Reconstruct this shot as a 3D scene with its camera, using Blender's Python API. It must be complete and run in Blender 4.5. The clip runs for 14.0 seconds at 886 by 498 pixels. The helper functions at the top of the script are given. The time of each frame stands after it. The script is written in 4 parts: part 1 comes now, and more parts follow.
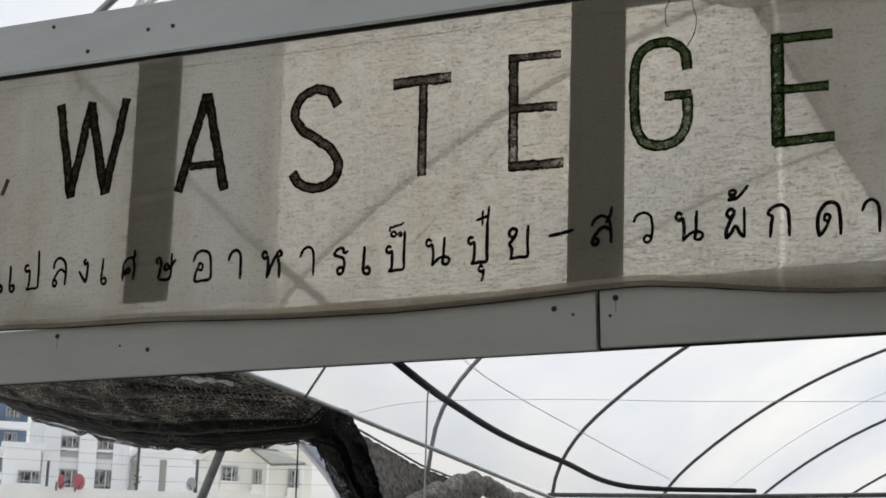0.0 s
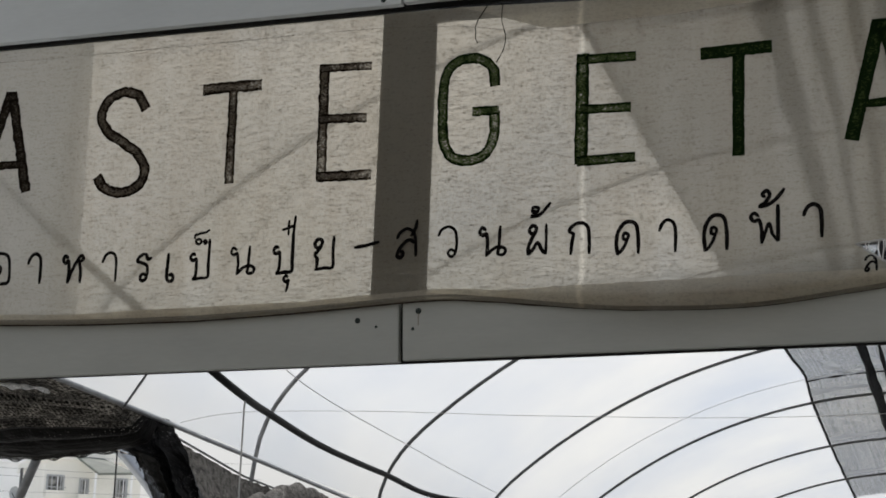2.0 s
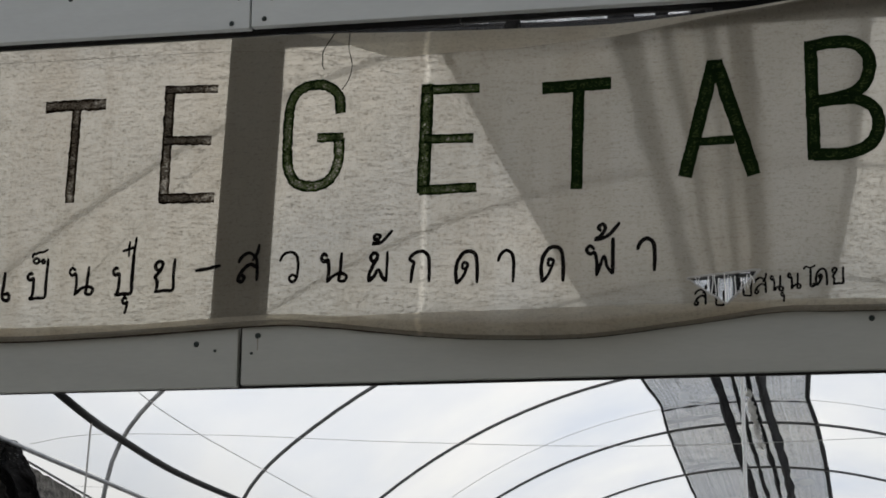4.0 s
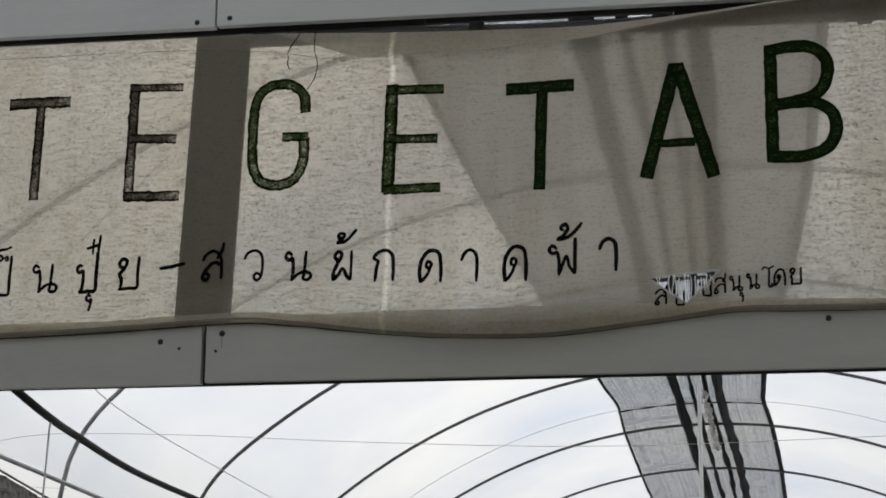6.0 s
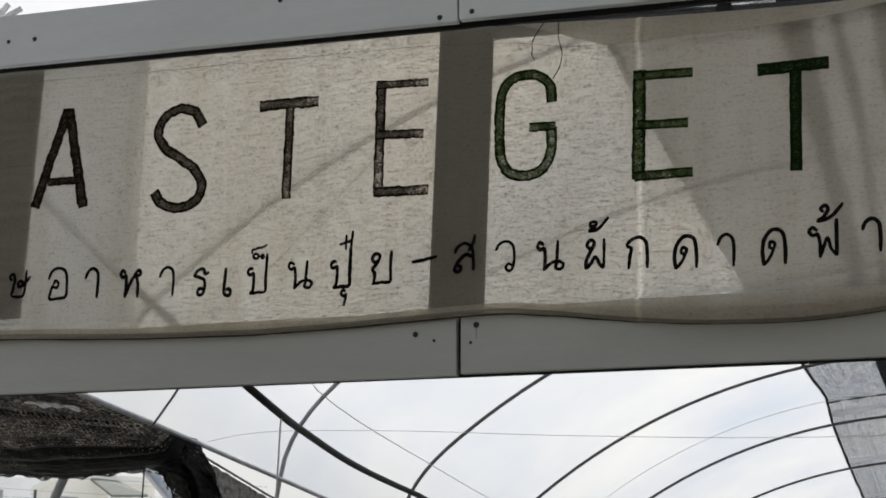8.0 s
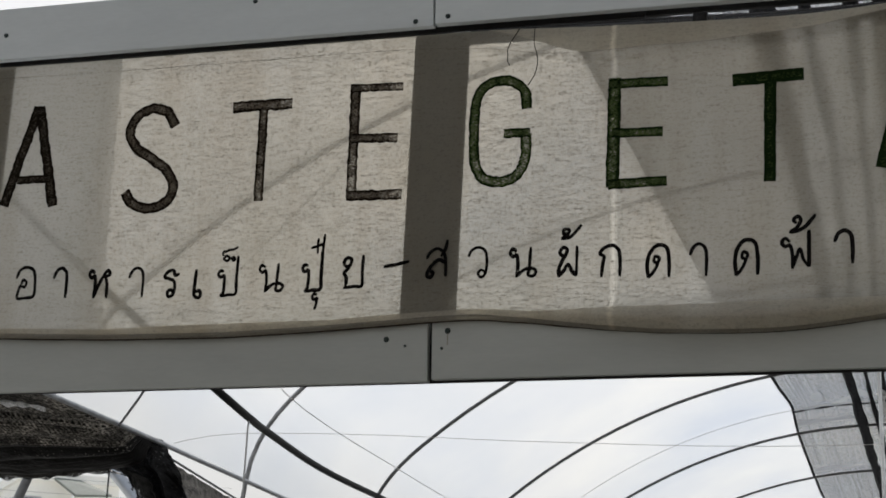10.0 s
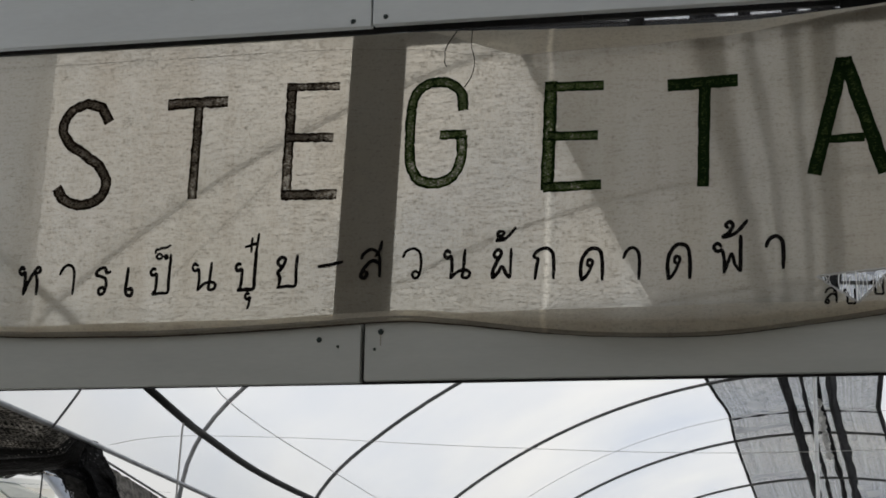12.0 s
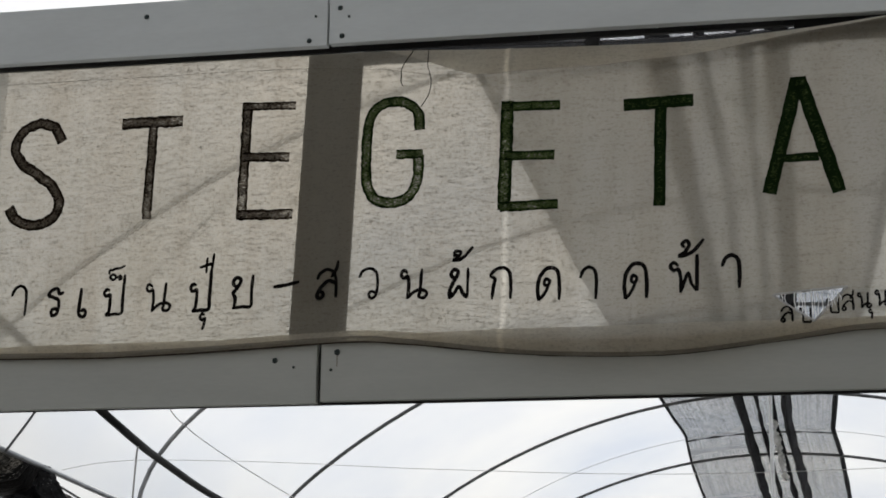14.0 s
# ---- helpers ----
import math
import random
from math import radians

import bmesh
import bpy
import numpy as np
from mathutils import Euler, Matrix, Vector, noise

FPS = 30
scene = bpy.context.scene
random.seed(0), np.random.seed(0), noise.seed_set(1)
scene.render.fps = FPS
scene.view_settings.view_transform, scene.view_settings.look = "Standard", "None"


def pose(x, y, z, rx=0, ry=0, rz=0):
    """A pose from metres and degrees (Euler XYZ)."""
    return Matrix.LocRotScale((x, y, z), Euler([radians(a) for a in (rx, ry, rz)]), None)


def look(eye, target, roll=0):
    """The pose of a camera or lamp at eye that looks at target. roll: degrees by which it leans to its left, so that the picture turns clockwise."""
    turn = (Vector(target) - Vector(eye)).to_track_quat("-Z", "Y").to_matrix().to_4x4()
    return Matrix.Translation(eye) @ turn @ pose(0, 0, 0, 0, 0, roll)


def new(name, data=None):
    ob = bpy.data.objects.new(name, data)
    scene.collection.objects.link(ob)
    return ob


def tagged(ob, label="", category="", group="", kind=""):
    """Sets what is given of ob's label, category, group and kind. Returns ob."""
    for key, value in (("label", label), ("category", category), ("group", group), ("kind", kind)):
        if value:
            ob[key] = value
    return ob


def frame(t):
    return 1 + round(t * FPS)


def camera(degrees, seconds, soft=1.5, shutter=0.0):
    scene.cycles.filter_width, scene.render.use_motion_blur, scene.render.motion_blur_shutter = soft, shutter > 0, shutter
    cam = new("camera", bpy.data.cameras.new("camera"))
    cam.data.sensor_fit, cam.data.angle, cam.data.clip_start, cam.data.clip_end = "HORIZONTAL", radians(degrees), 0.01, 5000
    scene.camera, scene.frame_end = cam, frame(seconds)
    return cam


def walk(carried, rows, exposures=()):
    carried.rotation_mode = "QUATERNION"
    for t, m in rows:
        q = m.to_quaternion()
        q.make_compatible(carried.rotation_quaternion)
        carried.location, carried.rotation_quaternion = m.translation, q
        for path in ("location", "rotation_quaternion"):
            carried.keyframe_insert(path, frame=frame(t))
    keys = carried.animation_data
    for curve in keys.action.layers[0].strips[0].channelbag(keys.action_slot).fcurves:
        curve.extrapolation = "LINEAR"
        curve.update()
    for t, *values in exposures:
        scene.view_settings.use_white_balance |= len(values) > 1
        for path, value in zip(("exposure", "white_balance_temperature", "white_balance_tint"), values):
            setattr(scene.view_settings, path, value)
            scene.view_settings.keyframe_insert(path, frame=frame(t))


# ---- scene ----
# Camera and its walk
cam = camera(33.60, 14.0, 1.75)
PATH = [
    (0, 0.7644, -2.2551, 1.6250, 104.011, -1.163, 24.655),
    (0.5, 0.7744, -2.2461, 1.6260, 104.051, -1.113, 23.895),
    (1, 0.7904, -2.2401, 1.6290, 104.191, -1.113, 22.165),
    (1.5, 0.7983, -2.2189, 1.6291, 104.361, -1.103, 20.055),
    (2, 0.8153, -2.2258, 1.6282, 104.581, -1.043, 18.245),
    (2.5, 0.8320, -2.2264, 1.6295, 104.999, -0.978, 16.695),
    (3, 0.8457, -2.2330, 1.6318, 105.437, -0.934, 15.166),
    (3.5, 0.8539, -2.2363, 1.6314, 105.699, -0.995, 14.026),
    (4, 0.8621, -2.2256, 1.6290, 105.651, -0.987, 12.965),
    (4.2, 0.8599, -2.2202, 1.6272, 105.587, -1.031, 12.673),
    (5, 0.8681, -2.2288, 1.6260, 105.484, -0.947, 11.265),
    (5.5, 0.8675, -2.2359, 1.6235, 105.536, -0.892, 10.710),
    (6, 0.8570, -2.2460, 1.6201, 105.727, -0.827, 11.305),
    (6.3, 0.8457, -2.2524, 1.6184, 105.792, -0.788, 12.672),
    (6.5, 0.8268, -2.2620, 1.6116, 105.808, -0.702, 13.871),
    (7, 0.7900, -2.2702, 1.6133, 105.768, -0.901, 16.412),
    (7.5, 0.7686, -2.2682, 1.6129, 105.740, -1.097, 17.764),
    (8, 0.7485, -2.2660, 1.6082, 105.453, -1.209, 18.667),
    (8.2, 0.7406, -2.2613, 1.6081, 105.335, -1.155, 18.902),
    (8.6, 0.7367, -2.2598, 1.6099, 105.189, -1.175, 19.104),
    (9.4, 0.7380, -2.2599, 1.6125, 105.427, -1.477, 18.127),
    (10.3, 0.7413, -2.2591, 1.6130, 105.676, -1.776, 17.123),
    (10.5, 0.7404, -2.2563, 1.6099, 105.678, -1.741, 17.159),
    (11, 0.7419, -2.2451, 1.6061, 105.352, -1.757, 16.901),
    (11.5, 0.7465, -2.2285, 1.6054, 105.341, -1.714, 16.185),
    (12, 0.7532, -2.2490, 1.6077, 105.929, -1.871, 14.938),
    (12.5, 0.7560, -2.2516, 1.6099, 106.441, -1.849, 14.083),
    (13, 0.7579, -2.2432, 1.6081, 106.853, -1.706, 13.658),
    (13.5, 0.7510, -2.2386, 1.6040, 107.145, -1.522, 13.515),
    (14, 0.7510, -2.2389, 1.6049, 106.877, -1.298, 13.352),
]
walk(cam, [(t, pose(x, y, z, rx, ry, rz)) for t, x, y, z, rx, ry, rz in PATH], exposures=[(0, -0.08), (1.0, -0.09), (2.0, -0.20), (2.5, -0.19), (3, -0.15), (4.0, -0.14), (6.5, -0.11), (8, -0.11), (10.5, -0.17), (11, -0.13), (12, -0.23), (13, -0.12), (14, -0.09)])

# Sky, sun and exposure
SUN_ELEVATION, SUN_TURN = 50.0, -22.0   # a hazy sun behind the banner
world = bpy.data.worlds.new("sky")
scene.world = world
world.use_nodes = True
_n = world.node_tree.nodes
_sky = _n.new("ShaderNodeTexSky")
_sky.sky_type, _sky.sun_disc = "NISHITA", False
_sky.sun_elevation, _sky.sun_rotation = radians(SUN_ELEVATION), radians(SUN_TURN)
_sky.air_density, _sky.dust_density, _sky.ozone_density = 1.0, 6.0, 1.0
_haze = _n.new("ShaderNodeMix")          # bright thin cloud over the whole sky
_haze.data_type = "RGBA"
_haze.inputs[0].default_value = 0.7
_haze.inputs[7].default_value = (5.05, 5.35, 5.7, 1)
world.node_tree.links.new(_sky.outputs[0], _haze.inputs[6])
world.node_tree.links.new(_haze.outputs[2], _n["Background"].inputs[0])
_n["Background"].inputs[1].default_value = 0.15
sun = new("sun", bpy.data.lights.new("sun", "SUN"))
sun.data.energy, sun.data.angle, sun.data.color = 2.2, radians(2.5), (1.0, 0.97, 0.93)
_e, _a = radians(SUN_ELEVATION), radians(SUN_TURN)
sun.matrix_world = look((math.sin(_a) * math.cos(_e) * 30, math.cos(_a) * math.cos(_e) * 30, math.sin(_e) * 30), (0, 0, 0))


# ---- materials ----
def material(name):
    m = bpy.data.materials.new(name)
    m.use_nodes = True
    nt = m.node_tree
    return m, nt, nt.nodes["Principled BSDF"], nt.nodes["Material Output"]


def node(nt, kind, **values):
    n = nt.nodes.new(kind)
    for key, value in values.items():
        if key in n.inputs:
            n.inputs[key].default_value = value
        else:
            setattr(n, key, value)
    return n


def coords(nt, scale=(1, 1, 1), source="Object", rot=(0, 0, 0)):
    tc = nt.nodes.new("ShaderNodeTexCoord")
    mp = nt.nodes.new("ShaderNodeMapping")
    mp.inputs["Scale"].default_value = scale
    mp.inputs["Rotation"].default_value = rot
    nt.links.new(tc.outputs[source], mp.inputs[0])
    return mp.outputs[0]


def noisy(nt, vec, scale, detail=4.0, rough=0.55):
    n = node(nt, "ShaderNodeTexNoise", Scale=scale, Detail=detail, Roughness=rough)
    nt.links.new(vec, n.inputs["Vector"])
    return n.outputs["Fac"]


def ramp(nt, fac, stops):
    r = nt.nodes.new("ShaderNodeValToRGB")
    els = r.color_ramp.elements
    els[0].position, els[1].position = stops[0][0], stops[-1][0]
    for p, _ in stops[1:-1]:
        els.new(p)
    for e, (p, c) in zip(els, stops):
        e.position = p
        e.color = (*c, 1) if len(c) == 3 else c
    nt.links.new(fac, r.inputs[0])
    return r.outputs[0]


def math_node(nt, op, a, b):
    n = nt.nodes.new("ShaderNodeMath")
    n.operation = op
    for k, v in enumerate((a, b)):
        if isinstance(v, (int, float)):
            n.inputs[k].default_value = v
        else:
            nt.links.new(v, n.inputs[k])
    return n.outputs[0]


def multiply(nt, a, b, fac=1.0):
    n = nt.nodes.new("ShaderNodeMix")
    n.data_type, n.blend_type = "RGBA", "MULTIPLY"
    n.inputs[0].default_value = fac
    nt.links.new(a, n.inputs[6])
    nt.links.new(b, n.inputs[7])
    return n.outputs[2]


def bump(nt, height, strength, distance, target):
    b = node(nt, "ShaderNodeBump", Strength=strength, Distance=distance)
    nt.links.new(height, b.inputs["Height"])
    nt.links.new(b.outputs[0], target)
    return b


def painted(name, color, var=0.12, rough=0.5, metal=0.0, scale=9.0, streak=(1, 1, 1), relief=0.15, dist=0.002, grain=0.86, gloss=0.5):
    """Paint, plastic, plaster or metal with broad stains and fine grain."""
    m, nt, b, out = material(name)
    v = coords(nt, streak)
    lo = tuple(max(c * (1 - var), 0) for c in color)
    hi = tuple(min(c * (1 + var), 1) for c in color)
    broad = ramp(nt, noisy(nt, v, scale, 5), [(0.3, lo), (0.7, hi)])
    fine = ramp(nt, noisy(nt, v, scale * 14, 3), [(0.3, (grain,) * 3), (0.7, (1.0,) * 3)])
    nt.links.new(multiply(nt, broad, fine), b.inputs["Base Color"])
    b.inputs["Roughness"].default_value = rough
    b.inputs["Metallic"].default_value = metal
    b.inputs["Specular IOR Level"].default_value = gloss
    bump(nt, noisy(nt, v, scale * 20, 3), relief, dist, b.inputs["Normal"])
    return m


def cloth_material(name, face, openness):
    """Unbleached calico: diffuse and translucent, with slubs along the weft, thin places and water stains."""
    m, nt, b, out = material(name)
    nt.nodes.remove(b)
    weft = noisy(nt, coords(nt, (140, 1, 470)), 1.0, 3, 0.75)
    slub = noisy(nt, coords(nt, (30, 1, 190)), 1.0, 4, 0.7)
    warp = noisy(nt, coords(nt, (620, 1, 90)), 1.0, 2)
    cloud = noisy(nt, coords(nt, (150, 1, 210)), 1.0, 4, 0.7)
    stain = noisy(nt, coords(nt, (2.2, 1, 1.2)), 1.6, 5, 0.6)
    drip = noisy(nt, coords(nt, (13, 1, 1.1)), 1.0, 4, 0.6)
    thread = math_node(nt, "ADD", math_node(nt, "ADD", math_node(nt, "MULTIPLY", weft, 0.30), math_node(nt, "MULTIPLY", cloud, 0.32)), math_node(nt, "ADD", math_node(nt, "MULTIPLY", slub, 0.28), math_node(nt, "MULTIPLY", warp, 0.10)))
    grain = ramp(nt, thread, [(0.41, (0.24, 0.22, 0.19)), (0.475, (0.60, 0.57, 0.52)), (0.53, (0.94, 0.92, 0.875)), (0.59, (1.0, 0.985, 0.945))])
    soil = ramp(nt, stain, [(0.3, (0.83, 0.78, 0.66)), (0.5, (0.90, 0.85, 0.735)), (0.7, (0.97, 0.925, 0.82))])
    run = ramp(nt, drip, [(0.32, (0.82, 0.77, 0.71)), (0.55, (1.0, 1.0, 1.0))])
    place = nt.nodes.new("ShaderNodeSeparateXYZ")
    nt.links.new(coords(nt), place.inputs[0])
    # Bright line of the fold near x = 0.305, put into the colour.
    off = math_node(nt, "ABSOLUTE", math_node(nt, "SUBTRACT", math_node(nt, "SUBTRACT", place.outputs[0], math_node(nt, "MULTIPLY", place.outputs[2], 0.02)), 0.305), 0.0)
    bright_crease = ramp(nt, math_node(nt, "MULTIPLY", off, 100.0), [(0.15, (1.0, 1.0, 1.0)), (0.75, (0.80, 0.80, 0.80))])
    base = multiply(nt, multiply(nt, soil, run, 0.45), bright_crease)
    faced = multiply(nt, base, grain, 0.15)
    dim = nt.nodes.new("ShaderNodeMix")
    dim.data_type, dim.blend_type = "RGBA", "MULTIPLY"
    dim.inputs[0].default_value = 1.0
    dim.inputs[7].default_value = (face, face, face, 1)
    nt.links.new(faced, dim.inputs[6])
    front = node(nt, "ShaderNodeBsdfDiffuse", Roughness=0.9)
    glow = node(nt, "ShaderNodeBsdfTranslucent")
    nt.links.new(dim.outputs[2], front.inputs["Color"])
    nt.links.new(multiply(nt, base, grain), glow.inputs["Color"])
    bump(nt, thread, 0.45, 0.0010, front.inputs["Normal"])
    yarn = node(nt, "ShaderNodeMixShader")
    yarn.inputs[0].default_value = 0.42
    nt.links.new(front.outputs[0], yarn.inputs[1])
    nt.links.new(glow.outputs[0], yarn.inputs[2])
    hole = node(nt, "ShaderNodeBsdfTransparent")
    haze = node(nt, "ShaderNodeBsdfRefraction", Roughness=0.9, IOR=1.011)
    shine = multiply(nt, base, bright_crease)
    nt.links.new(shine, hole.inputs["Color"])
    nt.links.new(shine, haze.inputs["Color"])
    gap = node(nt, "ShaderNodeMixShader")
    gap.inputs[0].default_value = 0.62
    nt.links.new(hole.outputs[0], gap.inputs[1])
    nt.links.new(haze.outputs[0], gap.inputs[2])
    weave = ramp(nt, thread, [(0.41, (0.03 * openness,) * 3), (0.465, (0.25 * openness,) * 3), (0.525, (0.50 * openness,) * 3), (0.585, (0.76 * openness,) * 3)])
    mix = node(nt, "ShaderNodeMixShader")
    nt.links.new(weave, mix.inputs[0])
    nt.links.new(yarn.outputs[0], mix.inputs[1])
    nt.links.new(gap.outputs[0], mix.inputs[2])
    nt.links.new(mix.outputs[0], out.inputs["Surface"])
    return m


def brush_material(name, color, cover, deep):
    """Brushed fabric paint: dense along the stroke's edges, broken by the weave in its middle."""
    m, nt, b, out = material(name)
    nt.nodes.remove(b)
    weave = noisy(nt, coords(nt, (210, 1, 420)), 1.0, 3, 0.75)
    blot = noisy(nt, coords(nt, (55, 1, 70)), 1.0, 4, 0.7)
    dry = math_node(nt, "ADD", math_node(nt, "MULTIPLY", weave, 0.58), math_node(nt, "MULTIPLY", blot, 0.42))
    across = nt.nodes.new("ShaderNodeSeparateXYZ")
    nt.links.new(coords(nt, (1, 1, 1), "UV"), across.inputs[0])
    side = math_node(nt, "ABSOLUTE", math_node(nt, "SUBTRACT", across.outputs[1], 0.5), 0.0)
    rim = ramp(nt, side, [(0.20, (0, 0, 0)), (0.40, (1, 1, 1))])
    dry = math_node(nt, "SUBTRACT", dry, math_node(nt, "MULTIPLY", rim, 0.13))
    dry = math_node(nt, "ADD", dry, math_node(nt, "MULTIPLY", across.outputs[0], 0.11))
    shade = ramp(nt, dry, [(0.40, deep), (0.56, color)])
    paint = node(nt, "ShaderNodeBsdfDiffuse", Roughness=0.8)
    thin = node(nt, "ShaderNodeBsdfTranslucent")
    clear = node(nt, "ShaderNodeBsdfTransparent")
    nt.links.new(shade, paint.inputs["Color"])
    nt.links.new(shade, thin.inputs["Color"])
    body = node(nt, "ShaderNodeMixShader")
    body.inputs[0].default_value = 0.45
    nt.links.new(paint.outputs[0], body.inputs[1])
    nt.links.new(thin.outputs[0], body.inputs[2])
    gaps = ramp(nt, dry, [(cover, (0, 0, 0)), (cover + 0.09, (0.56, 0.56, 0.56))])
    mix = node(nt, "ShaderNodeMixShader")
    nt.links.new(gaps, mix.inputs[0])
    nt.links.new(body.outputs[0], mix.inputs[1])
    nt.links.new(clear.outputs[0], mix.inputs[2])
    nt.links.new(mix.outputs[0], out.inputs["Surface"])
    return m


def film_material(name, milky, tones):
    """Milky greenhouse film: it scatters the daylight, lets some straight through, and varies in tint by blotches."""
    m, nt, b, out = material(name)
    nt.nodes.remove(b)
    blotch = noisy(nt, coords(nt, (0.5, 0.35, 0.5)), 1.0, 4, 0.5)
    milk = ramp(nt, blotch, [(0.3, tones[0]), (0.5, tones[1]), (0.7, tones[2])])
    scatter = node(nt, "ShaderNodeBsdfTranslucent")
    nt.links.new(milk, scatter.inputs["Color"])
    clear = node(nt, "ShaderNodeBsdfTransparent")
    nt.links.new(milk, clear.inputs["Color"])
    gloss = node(nt, "ShaderNodeBsdfGlossy", Roughness=0.25)
    mix = node(nt, "ShaderNodeMixShader")
    mix.inputs[0].default_value = milky
    nt.links.new(clear.outputs[0], mix.inputs[1])
    nt.links.new(scatter.outputs[0], mix.inputs[2])
    top = node(nt, "ShaderNodeMixShader")
    top.inputs[0].default_value = 0.04
    nt.links.new(mix.outputs[0], top.inputs[1])
    nt.links.new(gloss.outputs[0], top.inputs[2])
    nt.links.new(top.outputs[0], out.inputs["Surface"])
    return m


def net_material(name, color, hole, cell, rough=0.9, gloss=0.12, glint=None, relief=0.0005, rows=0.0):
    """Knitted shade net: rows of knots and loops with open holes."""
    m, nt, b, out = material(name)
    v = coords(nt, (1, 1, 1), "UV")
    knots = node(nt, "ShaderNodeTexVoronoi", Scale=1.0 / cell, Randomness=0.55)
    nt.links.new(v, knots.inputs["Vector"])
    patch = noisy(nt, v, 14.0, 4)
    edge = math_node(nt, "ADD", knots.outputs["Distance"], math_node(nt, "MULTIPLY", patch, 0.35))
    open_ = ramp(nt, edge, [(hole, (0, 0, 0)), (hole + 0.10, (1, 1, 1))])
    tone = ramp(nt, math_node(nt, "ADD", math_node(nt, "MULTIPLY", noisy(nt, v, 30.0, 4), 0.5), math_node(nt, "MULTIPLY", noisy(nt, v, 160.0, 3), 0.5)), [(0.38, tuple(c * 0.35 for c in color)), (0.60, tuple(min(c * 2.4, 1) for c in color))])
    if rows:
        lines = ramp(nt, noisy(nt, coords(nt, (rows, 0.3, 1), "UV"), 1.0, 3), [(0.36, (0.55, 0.55, 0.55)), (0.62, (1.0, 1.0, 1.0))])
        tone = multiply(nt, tone, lines)
    # Highlights on knots and light through holes are added to the base colour.
    if glint:
        spot = ramp(nt, math_node(nt, "ADD", knots.outputs["Distance"], math_node(nt, "MULTIPLY", noisy(nt, v, 3.5, 4), 0.9)), [(0.52, glint), (0.62, (0, 0, 0))])
        add = nt.nodes.new("ShaderNodeMix")
        add.data_type, add.blend_type = "RGBA", "ADD"
        add.inputs[0].default_value = 1.0
        nt.links.new(tone, add.inputs[6])
        nt.links.new(spot, add.inputs[7])
        tone = add.outputs[2]
    nt.links.new(tone, b.inputs["Base Color"])
    b.inputs["Roughness"].default_value = rough
    b.inputs["Specular IOR Level"].default_value = gloss
    bump(nt, knots.outputs["Distance"], 0.9, relief, b.inputs["Normal"])
    clear = node(nt, "ShaderNodeBsdfTransparent")
    mix = node(nt, "ShaderNodeMixShader")
    nt.links.new(open_, mix.inputs[0])
    nt.links.new(b.outputs[0], mix.inputs[1])
    nt.links.new(clear.outputs[0], mix.inputs[2])
    nt.links.new(mix.outputs[0], out.inputs["Surface"])
    return m


def mesh_material():
    """Brown knitted mesh with rows of dark eyelets."""
    m, nt, b, out = material("brown_knitted_mesh")
    eyes = node(nt, "ShaderNodeTexVoronoi", Scale=1.0, Randomness=0.30)
    nt.links.new(coords(nt, (58, 40, 1), "UV"), eyes.inputs["Vector"])
    v = coords(nt, (1, 0.5, 1), "UV")
    worn = ramp(nt, noisy(nt, v, 8.0, 6, 0.7), [(0.36, (0.018, 0.017, 0.016)), (0.50, (0.21, 0.193, 0.170)), (0.64, (0.62, 0.57, 0.50))])
    yarn = ramp(nt, noisy(nt, v, 110.0, 3), [(0.40, (0.10, 0.095, 0.09)), (0.60, (1.0, 1.0, 1.0))])
    pits = ramp(nt, eyes.outputs["Distance"], [(0.24, (0.02, 0.02, 0.02)), (0.44, (1.0, 1.0, 1.0))])
    nt.links.new(multiply(nt, multiply(nt, worn, yarn), pits), b.inputs["Base Color"])
    b.inputs["Roughness"].default_value = 0.8
    b.inputs["Specular IOR Level"].default_value = 0.15
    bump(nt, eyes.outputs["Distance"], 0.8, 0.005, b.inputs["Normal"])
    return m


def glass_material():
    m, nt, b, out = material("dark_glass")
    b.inputs["Base Color"].default_value = (0.05, 0.06, 0.07, 1)
    b.inputs["Roughness"].default_value = 0.08
    nt.links.new(ramp(nt, noisy(nt, coords(nt), 3.0, 4), [(0.38, (0.02, 0.022, 0.024)), (0.62, (0.34, 0.33, 0.31))]), b.inputs["Base Color"])
    return m


CLOTH = cloth_material("calico", 0.66, 1.0)
DOUBLED = cloth_material("doubled_calico", 0.98, 0.55)
BROWN = brush_material("brown_brush_paint", (0.15, 0.125, 0.098), 0.525, (0.022, 0.017, 0.013))
GREEN = brush_material("green_brush_paint", (0.10, 0.138, 0.048), 0.525, (0.013, 0.026, 0.009))
INK = brush_material("black_marker_ink", (0.018, 0.016, 0.016), 0.58, (0.008, 0.007, 0.007))
# Lighter copy of the board paint: the upper row's extra sky light as colour.
SKYLIT_BOARD = painted("skylit_board_paint", (0.575, 0.595, 0.588), 0.06, 0.5, 0, 3.0, (1, 1, 5), 0.12, 0.0006, 0.95)
BOARD = painted("grey_board_paint", (0.385, 0.39, 0.358), 0.08, 0.5, 0, 3.0, (1, 1, 5), 0.12, 0.0006, 0.95)
STEEL = painted("galvanised_tube", (0.33, 0.34, 0.35), 0.25, 0.42, 0.75, 12.0)
DARKSTEEL = painted("dark_grey_tube", (0.10, 0.10, 0.10), 0.35, 0.45, 0.3, 14.0)
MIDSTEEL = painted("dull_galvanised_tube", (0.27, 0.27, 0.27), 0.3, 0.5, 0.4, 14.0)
PALETUBE = painted("galvanised_bent_pipe", (0.50, 0.52, 0.55), 0.18, 0.28, 0.8, 9.0)
POSTPAINT = painted("grey_post_paint", (0.30, 0.30, 0.29), 0.12, 0.6, 0, 6.0)
